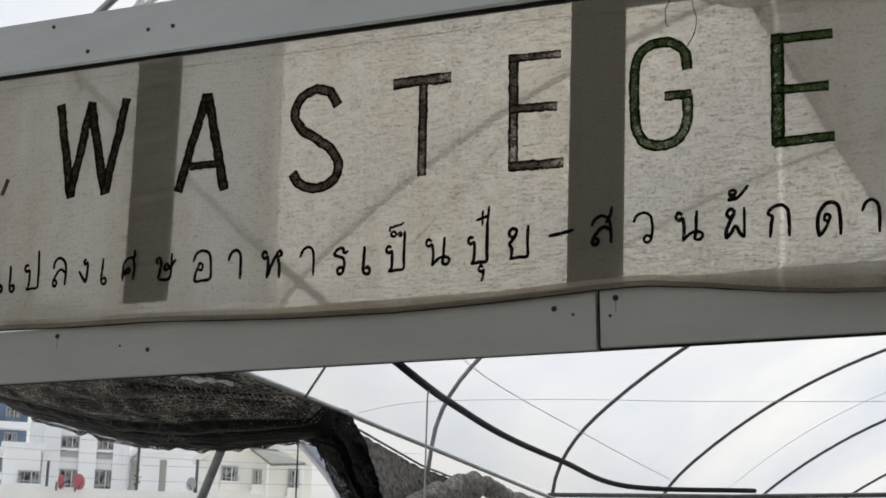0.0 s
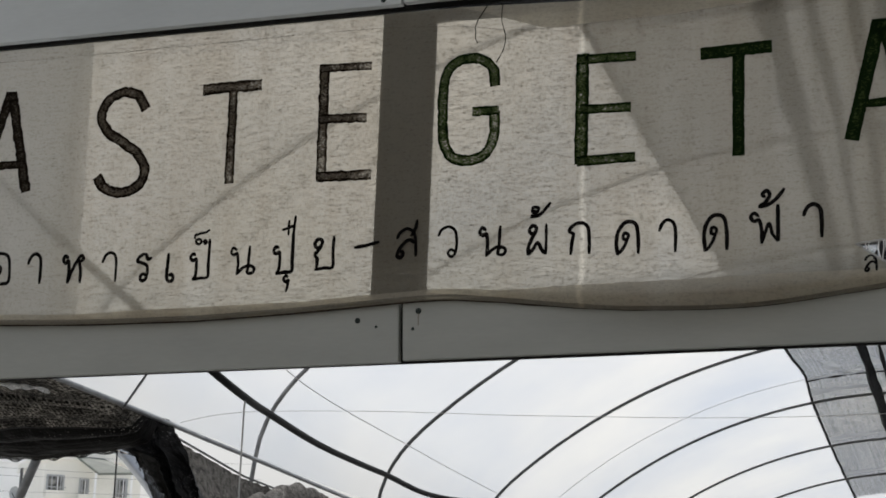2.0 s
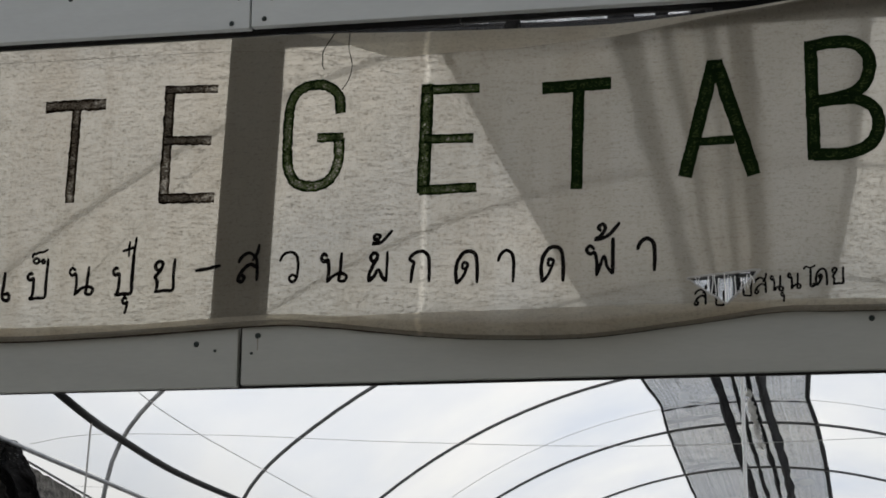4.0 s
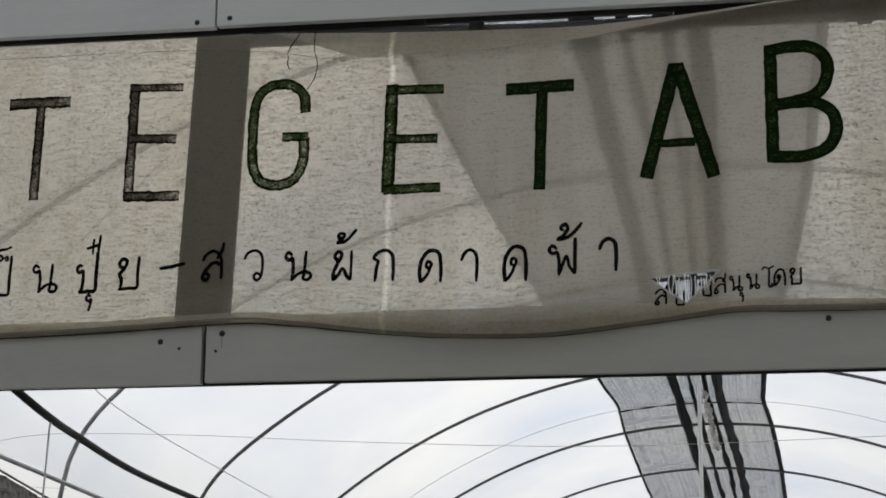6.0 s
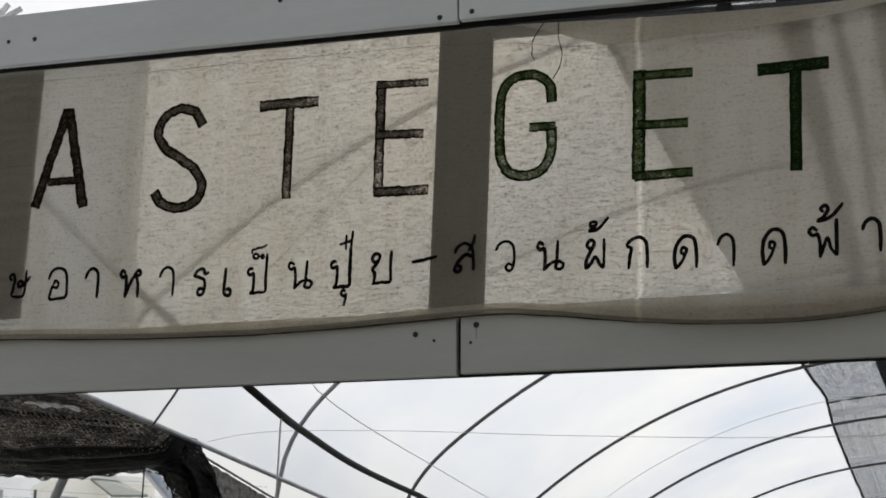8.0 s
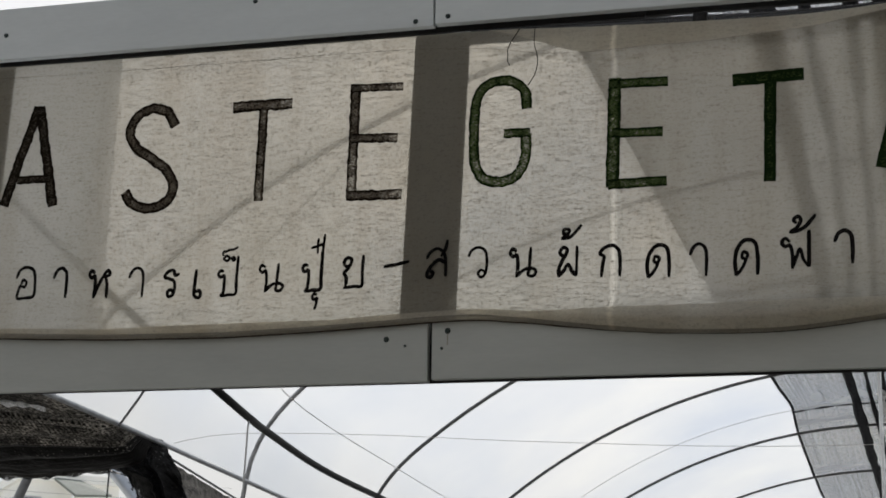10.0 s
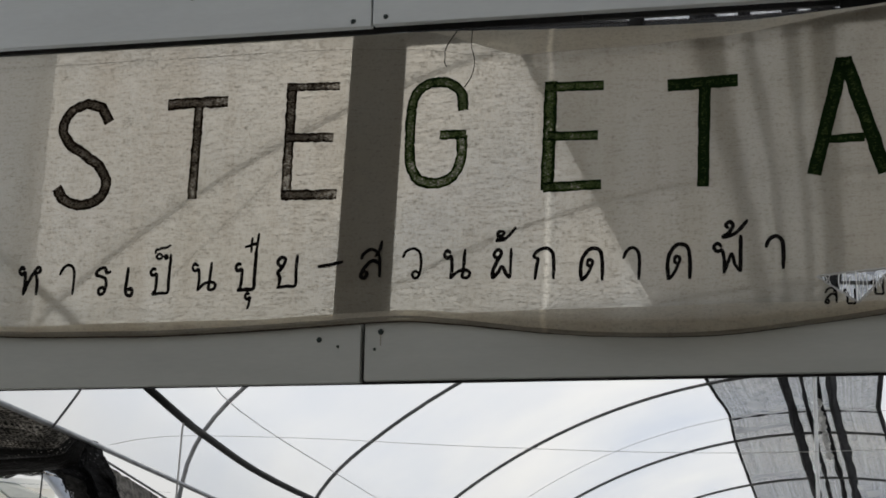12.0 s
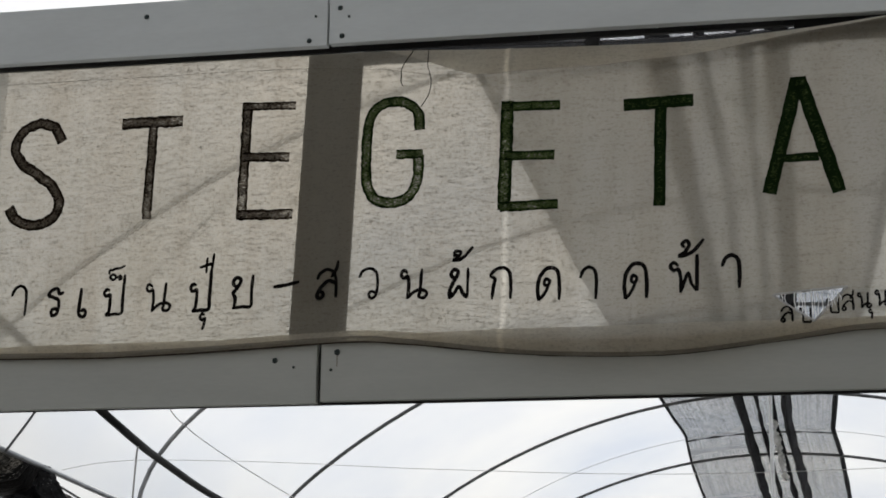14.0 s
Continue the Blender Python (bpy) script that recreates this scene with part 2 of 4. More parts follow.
RUSTY = painted("dark_screw_steel", (0.02, 0.03, 0.027), 0.4, 0.5, 0.5, 120.0)
HOSE = painted("black_hose", (0.018, 0.018, 0.018), 0.4, 0.6, 0, 20.0, gloss=0.1)
TUBE = painted("black_glossy_plastic", (0.022, 0.019, 0.018), 0.3, 0.2, 0, 20.0, gloss=0.6)
DECK = painted("dirty_roof_deck", (0.23, 0.226, 0.213), 0.25, 0.85, 0, 1.3)
# Near-black: shade in the board gaps as colour; also the tape bands.
RECESS = painted("gap_shade_and_tape", (0.022, 0.021, 0.020), 0.3, 0.7, 0, 8.0, gloss=0.2)
PALEGROUND = painted("pale_city_ground", (0.78, 0.77, 0.74), 0.15, 0.9, 0, 0.05)
CORD = painted("pale_cord", (0.45, 0.44, 0.42), 0.15, 0.7, 0, 60.0)
STITCH = painted("brown_stitching", (0.26, 0.24, 0.20), 0.4, 0.9, 0, 90.0, gloss=0.1)
# Brown of the hem edge, darkened to carry the cloth's shadow line.
HEM_SHADOW = painted("shadowed_brown_hem", (0.055, 0.043, 0.032), 0.4, 0.9, 0, 60.0, gloss=0.1)
PVC = painted("white_pvc", (0.90, 0.90, 0.88), 0.06, 0.35, 0, 8.0)
# Cool and warm patches of the sky behind are put into these tones.
FILM = film_material("greenhouse_film", 0.42, ((0.72, 0.765, 0.83), (0.85, 0.863, 0.875), (0.97, 0.957, 0.92)))
BLACKNET = net_material("black_shade_net", (0.0050, 0.0046, 0.0044), 1.9, 0.016, 0.5, 0.10, (0.26, 0.245, 0.22), 0.004)
SKIRTNET = net_material("grey_brown_net", (0.115, 0.107, 0.096), 1.9, 0.015, 0.8, 0.15, (0.42, 0.40, 0.35), 0.007)
MESHNET = mesh_material()
# Closed, nearly black version of GREYNET for its folds and borders.
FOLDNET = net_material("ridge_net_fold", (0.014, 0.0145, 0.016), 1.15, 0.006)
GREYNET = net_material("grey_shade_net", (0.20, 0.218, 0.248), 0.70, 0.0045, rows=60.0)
DARKNET = net_material("folded_shade_net", (0.0062, 0.0058, 0.0058), 1.15, 0.012, 0.5, 0.12, (0.14, 0.135, 0.13), 0.004)
OPENNET = net_material("open_net_edge", (0.02, 0.019, 0.017), 0.80, 0.005)
SHEETING = film_material("cloudy_plastic_sheet", 0.60, ((0.64, 0.66, 0.69), (0.72, 0.74, 0.77), (0.79, 0.81, 0.83)))
PLASTER = painted("white_plaster", (0.92, 0.925, 0.93), 0.04, 0.8, 0, 0.6, grain=0.96)
CREAM = painted("cream_plaster", (0.88, 0.865, 0.81), 0.05, 0.8, 0, 0.6, grain=0.95)
BLUEPAINT = painted("blue_facade", (0.16, 0.22, 0.31), 0.2, 0.7, 0, 0.7)
CONCRETE = painted("concrete", (0.36, 0.35, 0.33), 0.2, 0.85, 0, 1.1)
GLASS = glass_material()
FRAME = painted("window_frame_grey", (0.46, 0.47, 0.48), 0.1, 0.6, 0, 3.0)
REDDISH = painted("red_dish_paint", (0.50, 0.13, 0.16), 0.15, 0.5, 0, 3.0)
GREYDISH = painted("grey_dish_paint", (0.45, 0.47, 0.48), 0.12, 0.5, 0, 3.0)
AWNING = painted("grey_green_awning", (0.20, 0.22, 0.19), 0.15, 0.7, 0, 1.5)
RAG = painted("white_rag", (0.7, 0.7, 0.68), 0.2, 0.8, 0, 12.0)
TATTER = net_material("pale_torn_film", (0.62, 0.61, 0.57), 0.95, 0.012)
LEAF = painted("leaf_green", (0.09, 0.16, 0.045), 0.4, 0.6, 0, 6.0)


# ---- mesh helpers ----
def mesh_object(name, bm, mat, smooth=False):
    me = bpy.data.meshes.new(name)
    bm.normal_update()
    bm.to_mesh(me)
    bm.free()
    if mat:
        me.materials.append(mat)
    if smooth:
        for p in me.polygons:
            p.use_smooth = True
    return new(name, me)


def part(name, bm, mat, parent, label="", smooth=False):
    ob = mesh_object(name, bm, mat, smooth)
    ob.parent = parent
    if label:
        tagged(ob, label)
    return ob


def empty(name, m=None):
    ob = new(name)
    ob.empty_display_size = 0.1
    if m is not None:
        ob.matrix_world = m
    return ob


def box(a, b, bevel=0.0, bm=None):
    bm = bm or bmesh.new()
    made = bmesh.ops.create_cube(bm, size=1)["verts"]
    for v in made:
        v.co = Vector([(a[i] + b[i]) / 2 + v.co[i] * (b[i] - a[i]) for i in range(3)])
    if bevel:
        edges = list({e for v in made for e in v.link_edges})
        bmesh.ops.bevel(bm, geom=edges, offset=bevel, segments=2, affect="EDGES", profile=0.7)
    return bm


def tube(points, radius, sides=8, bm=None, wobble=0.0):
    """A tube swept along points, closed at both ends."""
    bm = bm or bmesh.new()
    pts = [Vector(p) for p in points]
    rings, side = [], None
    for k, p in enumerate(pts):
        d = (pts[min(k + 1, len(pts) - 1)] - pts[max(k - 1, 0)]).normalized()
        side = side or d.orthogonal().normalized()
        side = (side - d * side.dot(d)).normalized()
        up = d.cross(side)
        r = radius[k] if isinstance(radius, (list, tuple)) else radius
        r *= 1 + wobble * noise.noise(p * 9)
        rings.append([bm.verts.new(p + (side * math.cos(a) + up * math.sin(a)) * r) for a in [2 * math.pi * i / sides for i in range(sides)]])
    for r0, r1 in zip(rings, rings[1:]):
        for i in range(sides):
            bm.faces.new((r0[i], r0[(i + 1) % sides], r1[(i + 1) % sides], r1[i]))
    bm.faces.new(rings[0][::-1])
    bm.faces.new(rings[-1])
    return bm


def curve_points(pts, per=8):
    """A smooth line through points (Catmull-Rom)."""
    p = [np.array(q, float) for q in pts]
    p = [2 * p[0] - p[1]] + p + [2 * p[-1] - p[-2]]
    out = []
    for a, b, c, d in zip(p, p[1:], p[2:], p[3:]):
        for s in np.linspace(0, 1, per, endpoint=False):
            out.append(0.5 * (2 * b + (c - a) * s + (2 * a - 5 * b + 4 * c - d) * s * s + (3 * b - a - 3 * c + d) * s ** 3))
    return out + [p[-2]]


def sheet(nu, nv, place, keep=None):
    """A grid of nu by nv faces with place(u, v) -> x, y, z and a UV in metres."""
    bm = bmesh.new()
    grid = [[bm.verts.new(place(i / nu, j / nv)) for j in range(nv + 1)] for i in range(nu + 1)]
    uv = bm.loops.layers.uv.new("UVMap")
    wide = sum((grid[i + 1][nv // 2].co - grid[i][nv // 2].co).length for i in range(nu))
    high = sum((grid[nu // 2][j + 1].co - grid[nu // 2][j].co).length for j in range(nv))
    for i in range(nu):
        for j in range(nv):
            if keep and not keep((i + 0.5) / nu, (j + 0.5) / nv):
                continue
            f = bm.faces.new((grid[i][j], grid[i + 1][j], grid[i + 1][j + 1], grid[i][j + 1]))
            f.smooth = True
            for loop, (a, b) in zip(f.loops, ((i, j), (i + 1, j), (i + 1, j + 1), (i, j + 1))):
                loop[uv].uv = (a / nu * wide, b / nv * high)
    bmesh.ops.delete(bm, geom=[v for v in bm.verts if not v.link_faces], context="VERTS")
    return bm


def table(x, rows):
    return float(np.interp(x, [r[0] for r in rows], [r[1] for r in rows]))


# ---- ground, roof deck and unseen walls added to cut the light ----
deck = tagged(mesh_object("ground", sheet(40, 40, lambda u, v: ((u - 0.5) * 3000, (v - 0.5) * 3000, -14.0)), PALEGROUND), "grey city ground far below the roof deck", "ground", kind="structure")
floor = tagged(mesh_object("floor", box((-9, -9, -0.3), (9, 24, 0)), DECK), "grey concrete roof deck", "floor", kind="structure")
# Added out of view: blocks sky from the right so boards darken that way.
tagged(mesh_object("light_block_east", box((2.9, -6.0, 0.0), (3.2, -0.4, 8.0)), CONCRETE), "added unseen wall that dims light from the right", "wall", kind="structure")
# Added behind the camera; its height and left end set the front light.
tagged(mesh_object("light_block_south", box((-7, -6.3, 0.0), (16, -6.0, 5.2)), CONCRETE), "added unseen wall that cuts sky light on the gate front", "wall", kind="structure")

# ---- the sign gate: everything is laid out on its leaning front plane ----
GATE = Matrix.Translation((0, 0, 2.05)) @ Matrix.Rotation(radians(3.5), 4, "X")


def upper_low(x):
    """Lower edge of the upper boards."""
    return 0.620 - 0.022 * x


gate = tagged(empty("sign_gate", GATE), "grey board-clad sign frame on steel posts over an entrance", "gate")
for x0, x1 in ((-2.2, -0.0016), (0.0016, 2.0)):
    lift = 0.0025 if x0 > 0 else 0.0
    gap = 0.002 if x0 > 0 else -0.002
    part("lower_board", box((x0 + max(gap, 0), 0, 0.002 + lift), (x1 + min(gap, 0), 0.016, 0.1045), 0.002), BOARD, gate, "grey painted fibre-cement board, lower row")
    bm = box((x0, 0, 0.0), (x1, 0.016, 0.103), 0.0025)
    for v in bm.verts:
        v.co.z += upper_low(v.co.x) + lift
    part("upper_board", bm, SKYLIT_BOARD, gate, "grey painted fibre-cement board, upper row, sky light put into its paint")


def lean(x, z):
    return x + 0.042 * (z - 0.35)


def gate_post(x0, x1, z0, z1, y0=0.026, y1=0.016):
    bm = box((x0, y0, z0), (x1, y1, z1), 0.001)
    for v in bm.verts:
        v.co.x = lean(v.co.x, v.co.z)
    return bm


part("stud", gate_post(-0.044, 0.054, 0.105, 0.604, 0.0012, 0.004), POSTPAINT, gate, "flat grey steel stud behind the cloth")
part("stud", gate_post(-0.949, -0.846, 0.142, 0.623, 0.0012, 0.004), POSTPAINT, gate, "flat grey steel stud behind the cloth")
part("stud", gate_post(1.30, 1.40, 0.105, 0.585, 0.0012, 0.004), POSTPAINT, gate, "flat grey steel stud behind the cloth")
# Added dark strip stands in for shade on the lower boards' underside.
part("underside_shade", box((-2.2, 0.0165, 0.0004), (2.0, 0.0195, 0.02)), RECESS, gate, "added thin dark strip, shaded underside of the lower boards")
part("rail", box((-2.2, 0.020, 0.016), (2.0, 0.07, 0.1035), 0.001), RECESS, gate, "dark box rail behind the lower boards")
# Added backing darkens the gap; its middle is raised to leave a bright slit.
for x0, x1, low_by, y in ((-2.2, 0.36, -0.002, 0.040), (0.34, 0.80, -0.009, 0.053), (0.78, 2.0, 0.014, 0.040)):
    bm = box((x0, y, -low_by), (x1, y + 0.012, 0.09), 0.002)
    for v in bm.verts:
        v.co.z += upper_low(v.co.x)
    part("rail", bm, RECESS, gate, "added dark backing behind the upper boards, shade of the gap")
for x0, x1 in ((-2.16, -2.06), (1.86, 1.96)):
    part("post", box((x0, 0.018, -2.08), (x1, 0.118, 0.72), 0.004), POSTPAINT, gate, "grey box-section gate post")


def screw(x, z, r, parent):
    r *= 1.2
    bm = bmesh.new()
    bmesh.ops.create_cone(bm, cap_ends=True, segments=14, radius1=r, radius2=r * 0.72, depth=0.003)
    bmesh.ops.rotate(bm, verts=bm.verts, cent=(0, 0, 0), matrix=Matrix.Rotation(radians(90), 3, "X"))
    bmesh.ops.translate(bm, verts=bm.verts, vec=(x, -0.0008, z))
    return part("screw", bm, RUSTY, parent, "dark rusted screw head")


for x, z, r in ((-1.154, 0.730, 0.0040), (-1.065, 0.665, 0.0042), (-0.919, 0.689, 0.0036), (-0.860, 0.688, 0.0042), (-0.341, 0.702, 0.0042), (-0.034, 0.631, 0.0042), (0.025, 0.635, 0.0042), (-0.023, 0.675, 0.0022), (0.021, 0.687, 0.0042), (0.037, 0.670, 0.0022), (-1.110, 0.089, 0.0045), (-0.959, 0.062, 0.0020), (-0.895, 0.051, 0.0040), (-0.076, 0.074, 0.0044), (-0.043, 0.062, 0.0022), (0.031, 0.085, 0.0046), (0.021, 0.056, 0.0024), (0.998, 0.081, 0.0042)):
    screw(x, z, r, gate)

for x, z in ((-1.110, 0.089), (0.031, 0.085)):
    part("rust_streak", box((x - 0.0009, -0.0004, z - 0.024), (x + 0.0009, 0.0004, z - 0.002)), STITCH, gate, "thin rust streak below a screw")
for a, b in (((-0.992, 0.735), (-0.962, 0.790)), ((-0.985, 0.742), (-0.930, 0.778))):
    part("bracket", tube([(a[0], 0.03, a[1]), (b[0], 0.05, b[1])], 0.006, 8), PVC, gate, "pale tube stub on the upper board", True)

# ---- the cloth banner ----
def flowing(rows, reach=0.05):
    """A line through the given places with its corners rounded off."""
    xs = np.linspace(-1.8, 1.6, 500)
    px, pz = [r[0] for r in rows], [r[1] for r in rows]
    zs = sum(np.interp(xs + d, px, pz) for d in np.linspace(-reach, reach, 11)) / 11
    return xs, zs


def along(x, line):
    return float(np.interp(x, line[0], line[1]))


TOP = flowing(((-1.75, 0.642), (-1.28, 0.632), (-0.6, 0.617), (-0.04, 0.604), (0.02, 0.603), (0.10, 0.601), (0.33, 0.586), (0.60, 0.575), (0.71, 0.578), (0.83, 0.586), (1.0, 0.60), (1.5, 0.63)))
LOW = flowing(((-1.75, 0.118), (-1.25, 0.114), (-1.07, 0.109), (-0.844, 0.106), (-0.6, 0.095), (-0.37, 0.091), (-0.21, 0.095), (-0.1, 0.0995), (0.0, 0.104), (0.08, 0.106), (0.18, 0.096), (0.303, 0.080), (0.39, 0.0725), (0.475, 0.069), (0.55, 0.068), (0.61, 0.071), (0.747, 0.086), (0.862, 0.100), (1.02, 0.096), (1.5, 0.095)), 0.03)


def bell(x, c, w):
    return math.exp(-((x - c) / w) ** 2)


HEM = flowing(((-1.75, 0.625), (-1.28, 0.612), (-0.6, 0.592), (-0.04, 0.580), (0.08, 0.570), (0.20, 0.545), (0.294, 0.538), (0.394, 0.539), (0.506, 0.540), (0.625, 0.546), (0.728, 0.560), (0.804, 0.571), (0.92, 0.583), (1.5, 0.62)), 0.03)


def cloth_y(x, z):
    """How far the cloth stands behind (+) or before (-) the boards' front."""
    top, low = along(x, TOP), along(x, LOW)
    s = min(max((z - low) / (top - low), 0), 1)
    y = -0.006 + 0.0066 * min(s / 0.12, 1)
    studs = max(bell(x, lean(0.005, z), 0.09), bell(x, lean(-0.897, z), 0.09))
    y -= 0.004 * (1 - studs) * math.sin(math.pi * s)
    rise = 0.015
    ridge_up = z - low - rise
    roll = max(math.cos(0.5 * math.pi * min(-ridge_up / rise, 1.0)), 0.0) if ridge_up < 0 else math.exp(-(ridge_up / 0.028) ** 2)
    y -= 0.042 * bell(x, 0.50, 0.27) * roll
    y -= 0.010 * bell(x, -0.50, 0.28) * bell(s, 0.045, 0.04)
    loose = 1 - studs
    y += loose * (0.0022 * noise.noise((x * 2.3, z * 1.4, 3.1)) + 0.0010 * noise.noise((x * 11, z * 4.5, 8.3)))
    y += 0.0014 * math.sin((x * 0.7 + z) * 44 + 2.5 * noise.noise((x * 3, z * 3, 1))) * bell(x, 1.0, 0.40)
    y += 0.0016 * math.sin((z - 0.2 * x) * 60 + 2 * noise.noise((x * 4, z * 3, 5))) * bell(x, -1.15, 0.20)
    pinch = bell(x, lean(-0.900, z), 0.055)
    y -= (0.0042 * (1 + noise.noise((x * 5, z * 75, 4))) + 0.0075 * max(noise.noise((x * 3, z * 38, 9)), 0) * (0.4 + z)) * pinch
    y -= 0.0025 * bell(x, 0.314 + 0.02 * (z - 0.3), 0.004)
    fold, line = min(max((x - 0.06) / 0.25, 0), 1), along(x, HEM)
    if z > line:
        y -= 0.0012 + 0.019 * fold * (1 - min((z - line) / max(top - line, 0.01), 1)) ** 0.8
    else:
        y -= (0.0012 + 0.019 * fold) * max(1 - (line - z) / (0.003 + 0.012 * fold), 0) ** 1.5
    return y


TEAR = ((0.728, 0.152), (0.839, 0.161), (0.787, 0.106))


def in_triangle(x, z, corners):
    (ax, az), (bx, bz), (cx, cz) = corners
    one = (bx - ax) * (z - az) - (bz - az) * (x - ax)
    two = (cx - bx) * (z - bz) - (cz - bz) * (x - bx)
    three = (ax - cx) * (z - cz) - (az - cz) * (x - cx)
    return one < 0 and two < 0 and three < 0


def on_cloth(u, v):
    x = -1.75 + 3.2 * u
    z = along(x, LOW) + (along(x, TOP) - along(x, LOW)) * v
    return x, cloth_y(x, z), z


def cloth_keep(u, v):
    x, _, z = on_cloth(u, v)
    return not in_triangle(x, z, TEAR)


banner = tagged(empty("banner", GATE), "long hand-painted calico banner stretched between grey boards, torn and weathered", "banner")
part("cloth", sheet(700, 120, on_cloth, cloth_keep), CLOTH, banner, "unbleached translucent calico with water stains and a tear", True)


def flap(u, v):
    x = 0.10 + 1.35 * u
    full = min(max((x - 0.10) / 0.16, 0.02), 1)
    z = along(x, TOP) - (along(x, TOP) - along(x, HEM)) * full * (1 - v)
    return x, cloth_y(x, z) - 0.0014, z


def turn_up(u, v):
    x = -1.75 + 3.2 * u
    tall = max(0.1065 - along(x, LOW), 0.010) + 0.003 + 0.002 * noise.noise((x * 6, 0, 2))
    z = along(x, LOW) + tall * v
    return x, cloth_y(x, z) - 0.0012, z


part("hem_flap", sheet(420, 14, flap), DOUBLED, banner, "turned-over double layer of the upper hem", True)
part("turn_up", sheet(420, 12, turn_up), DOUBLED, banner, "turned-up double layer of the lower hem", True)


def hem(line, radius, name, label):
    pts = []
    for k in range(161):
        x = -1.75 + 3.2 * k / 160
        z = along(x, line)
        pts.append((x, cloth_y(x, z) + 0.001, z))
    return part(name, tube(pts, radius, 8), CLOTH, banner, label, True)


pts = []
for k in range(320):
    x = -1.6 + 3.0 * k / 319
    z = along(x, HEM) + 0.0015 * noise.noise((x * 12, 0, 4))
    pts.append((x, cloth_y(x, z) - 0.0018, z))
part("hem_stitch", tube(pts, 0.0003, 4, wobble=1.4), STITCH, banner, "dark stitched line of the upper hem")
hem(LOW, 0.0052, "bottom_hem", "rolled lower hem of the cloth")


# Brown hem edge; the shadow line below the cloth is put into its colour.
pts = []
for k in range(321):
    x = -1.75 + 3.2 * k / 320
    z = along(x, LOW) - 0.0048 + 0.0006 * noise.noise((x * 25, 0, 6))
    pts.append((x, cloth_y(x, z) + 0.001, z))
part("hem_shadow_edge", tube(pts, [0.0010 + 0.0010 * min(max((0.35 - p[0]) / 0.2, 0), 1) for p in pts], 6, wobble=0.5), HEM_SHADOW, banner, "brown lower edge of the hem with the cloth's shadow line in its colour", True)


def ribbon(points, width, step=0.004, rag=0.055, lift=0.0016, taper=0.0, fade=0.0, solid=0.0):
    """A painted stroke that follows the cloth."""
    pts = [np.array(p, float) for p in points]
    line = [pts[0]]
    for a, b in zip(pts, pts[1:]):
        n = max(int(np.linalg.norm(b - a) / step), 1)
        line += [a + (b - a) * k / n for k in range(1, n + 1)]
    bm = bmesh.new()
    rows = []
    shake = 0.028 * width
    line = [p + np.array((noise.noise((p[0] * 45, p[1] * 45, 2.5)), noise.noise((p[0] * 45, p[1] * 45, 9.5)))) * shake for p in line]
    for k, p in enumerate(line):
        d = line[min(k + 1, len(line) - 1)] - line[max(k - 1, 0)]
        d = d / (np.linalg.norm(d) + 1e-9)
        s = np.array((-d[1], d[0]))
        row = []
        end = min(k, len(line) - 1 - k) * step / max(width, 1e-6)
        w = width * (1 - taper * max(0, 1 - end)) * (1 + 0.05 * noise.noise((p[0] * 30, p[1] * 30, 6.0)))
        for j, off in enumerate((-0.5, -0.17, 0.17, 0.5)):
            r = rag * noise.noise((p[0] * 160 + j * 7, p[1] * 160, off)) if abs(off) == 0.5 else 0
            q = p + s * w * (off + r)
            row.append(bm.verts.new((q[0], cloth_y(q[0], q[1]) - lift, q[1])))
        rows.append(row)
    uv = bm.loops.layers.uv.new("UVMap")
    for k, (r0, r1) in enumerate(zip(rows, rows[1:])):
        for i in range(3):
            f = bm.faces.new((r0[i], r0[i + 1], r1[i + 1], r1[i]))
            for loop, (a, c) in zip(f.loops, ((k, i), (k, i + 1), (k + 1, i + 1), (k + 1, i))):
                loop[uv].uv = (fade * max(a / len(rows) - 0.5, 0) * 2 - solid, (0.0, 0.33, 0.67, 1.0)[c])
    return bm


def join(bms):
    out = bms[0]
    for bm in bms[1:]:
        me = bpy.data.meshes.new("tmp")
        bm.to_mesh(me)
        bm.free()
        out.from_mesh(me)
        bpy.data.meshes.remove(me)
    return out


def letter(char, strokes, width, mat, colour, fade=0.0, solid=0.0):
    bms = []
    for k, s in enumerate(strokes):
        w = width
        if isinstance(s[0], float):
            w, s = s[0], s[1]
        pts = curve_points(s, 8) if len(s) > 3 else s
        bms.append(ribbon(pts, w, lift=0.0016 + 0.0003 * k, fade=fade, solid=solid, rag=0.11 if fade or mat is BROWN else 0.055))
    return part("letter", join(bms), mat, banner, f"{colour} brush-painted capital letter {char}")


letter("W", [((-1.124, 0.560), (-1.087, 0.363)), ((-1.088, 0.368), (-1.045, 0.556)), ((-1.046, 0.552), (-1.004, 0.362)), ((-1.005, 0.366), (-0.960, 0.552))], 0.021, BROWN, "dark brown", solid=0.7)
letter("A", [((-0.773, 0.536), (-0.834, 0.349)), ((-0.771, 0.536), (-0.728, 0.342)), (0.016, ((-0.808, 0.397), (-0.742, 0.395))), (0.020, ((-0.783, 0.528), (-0.761, 0.528)))], 0.021, BROWN, "dark brown", solid=0.7)
letter("S", [((-0.486, 0.476), (-0.502, 0.503), (-0.534, 0.513), (-0.566, 0.499), (-0.578, 0.470), (-0.561, 0.440), (-0.530, 0.418), (-0.498, 0.393), (-0.484, 0.361), (-0.500, 0.334), (-0.532, 0.326), (-0.564, 0.336), (-0.581, 0.360))], 0.0195, BROWN, "dark brown", solid=0.2)
letter("T", [(0.021, ((-0.374, 0.502), (-0.259, 0.500))), (0.0175, ((-0.313, 0.494), (-0.317, 0.326)))], 0.018, BROWN, "dark brown", 0.5)
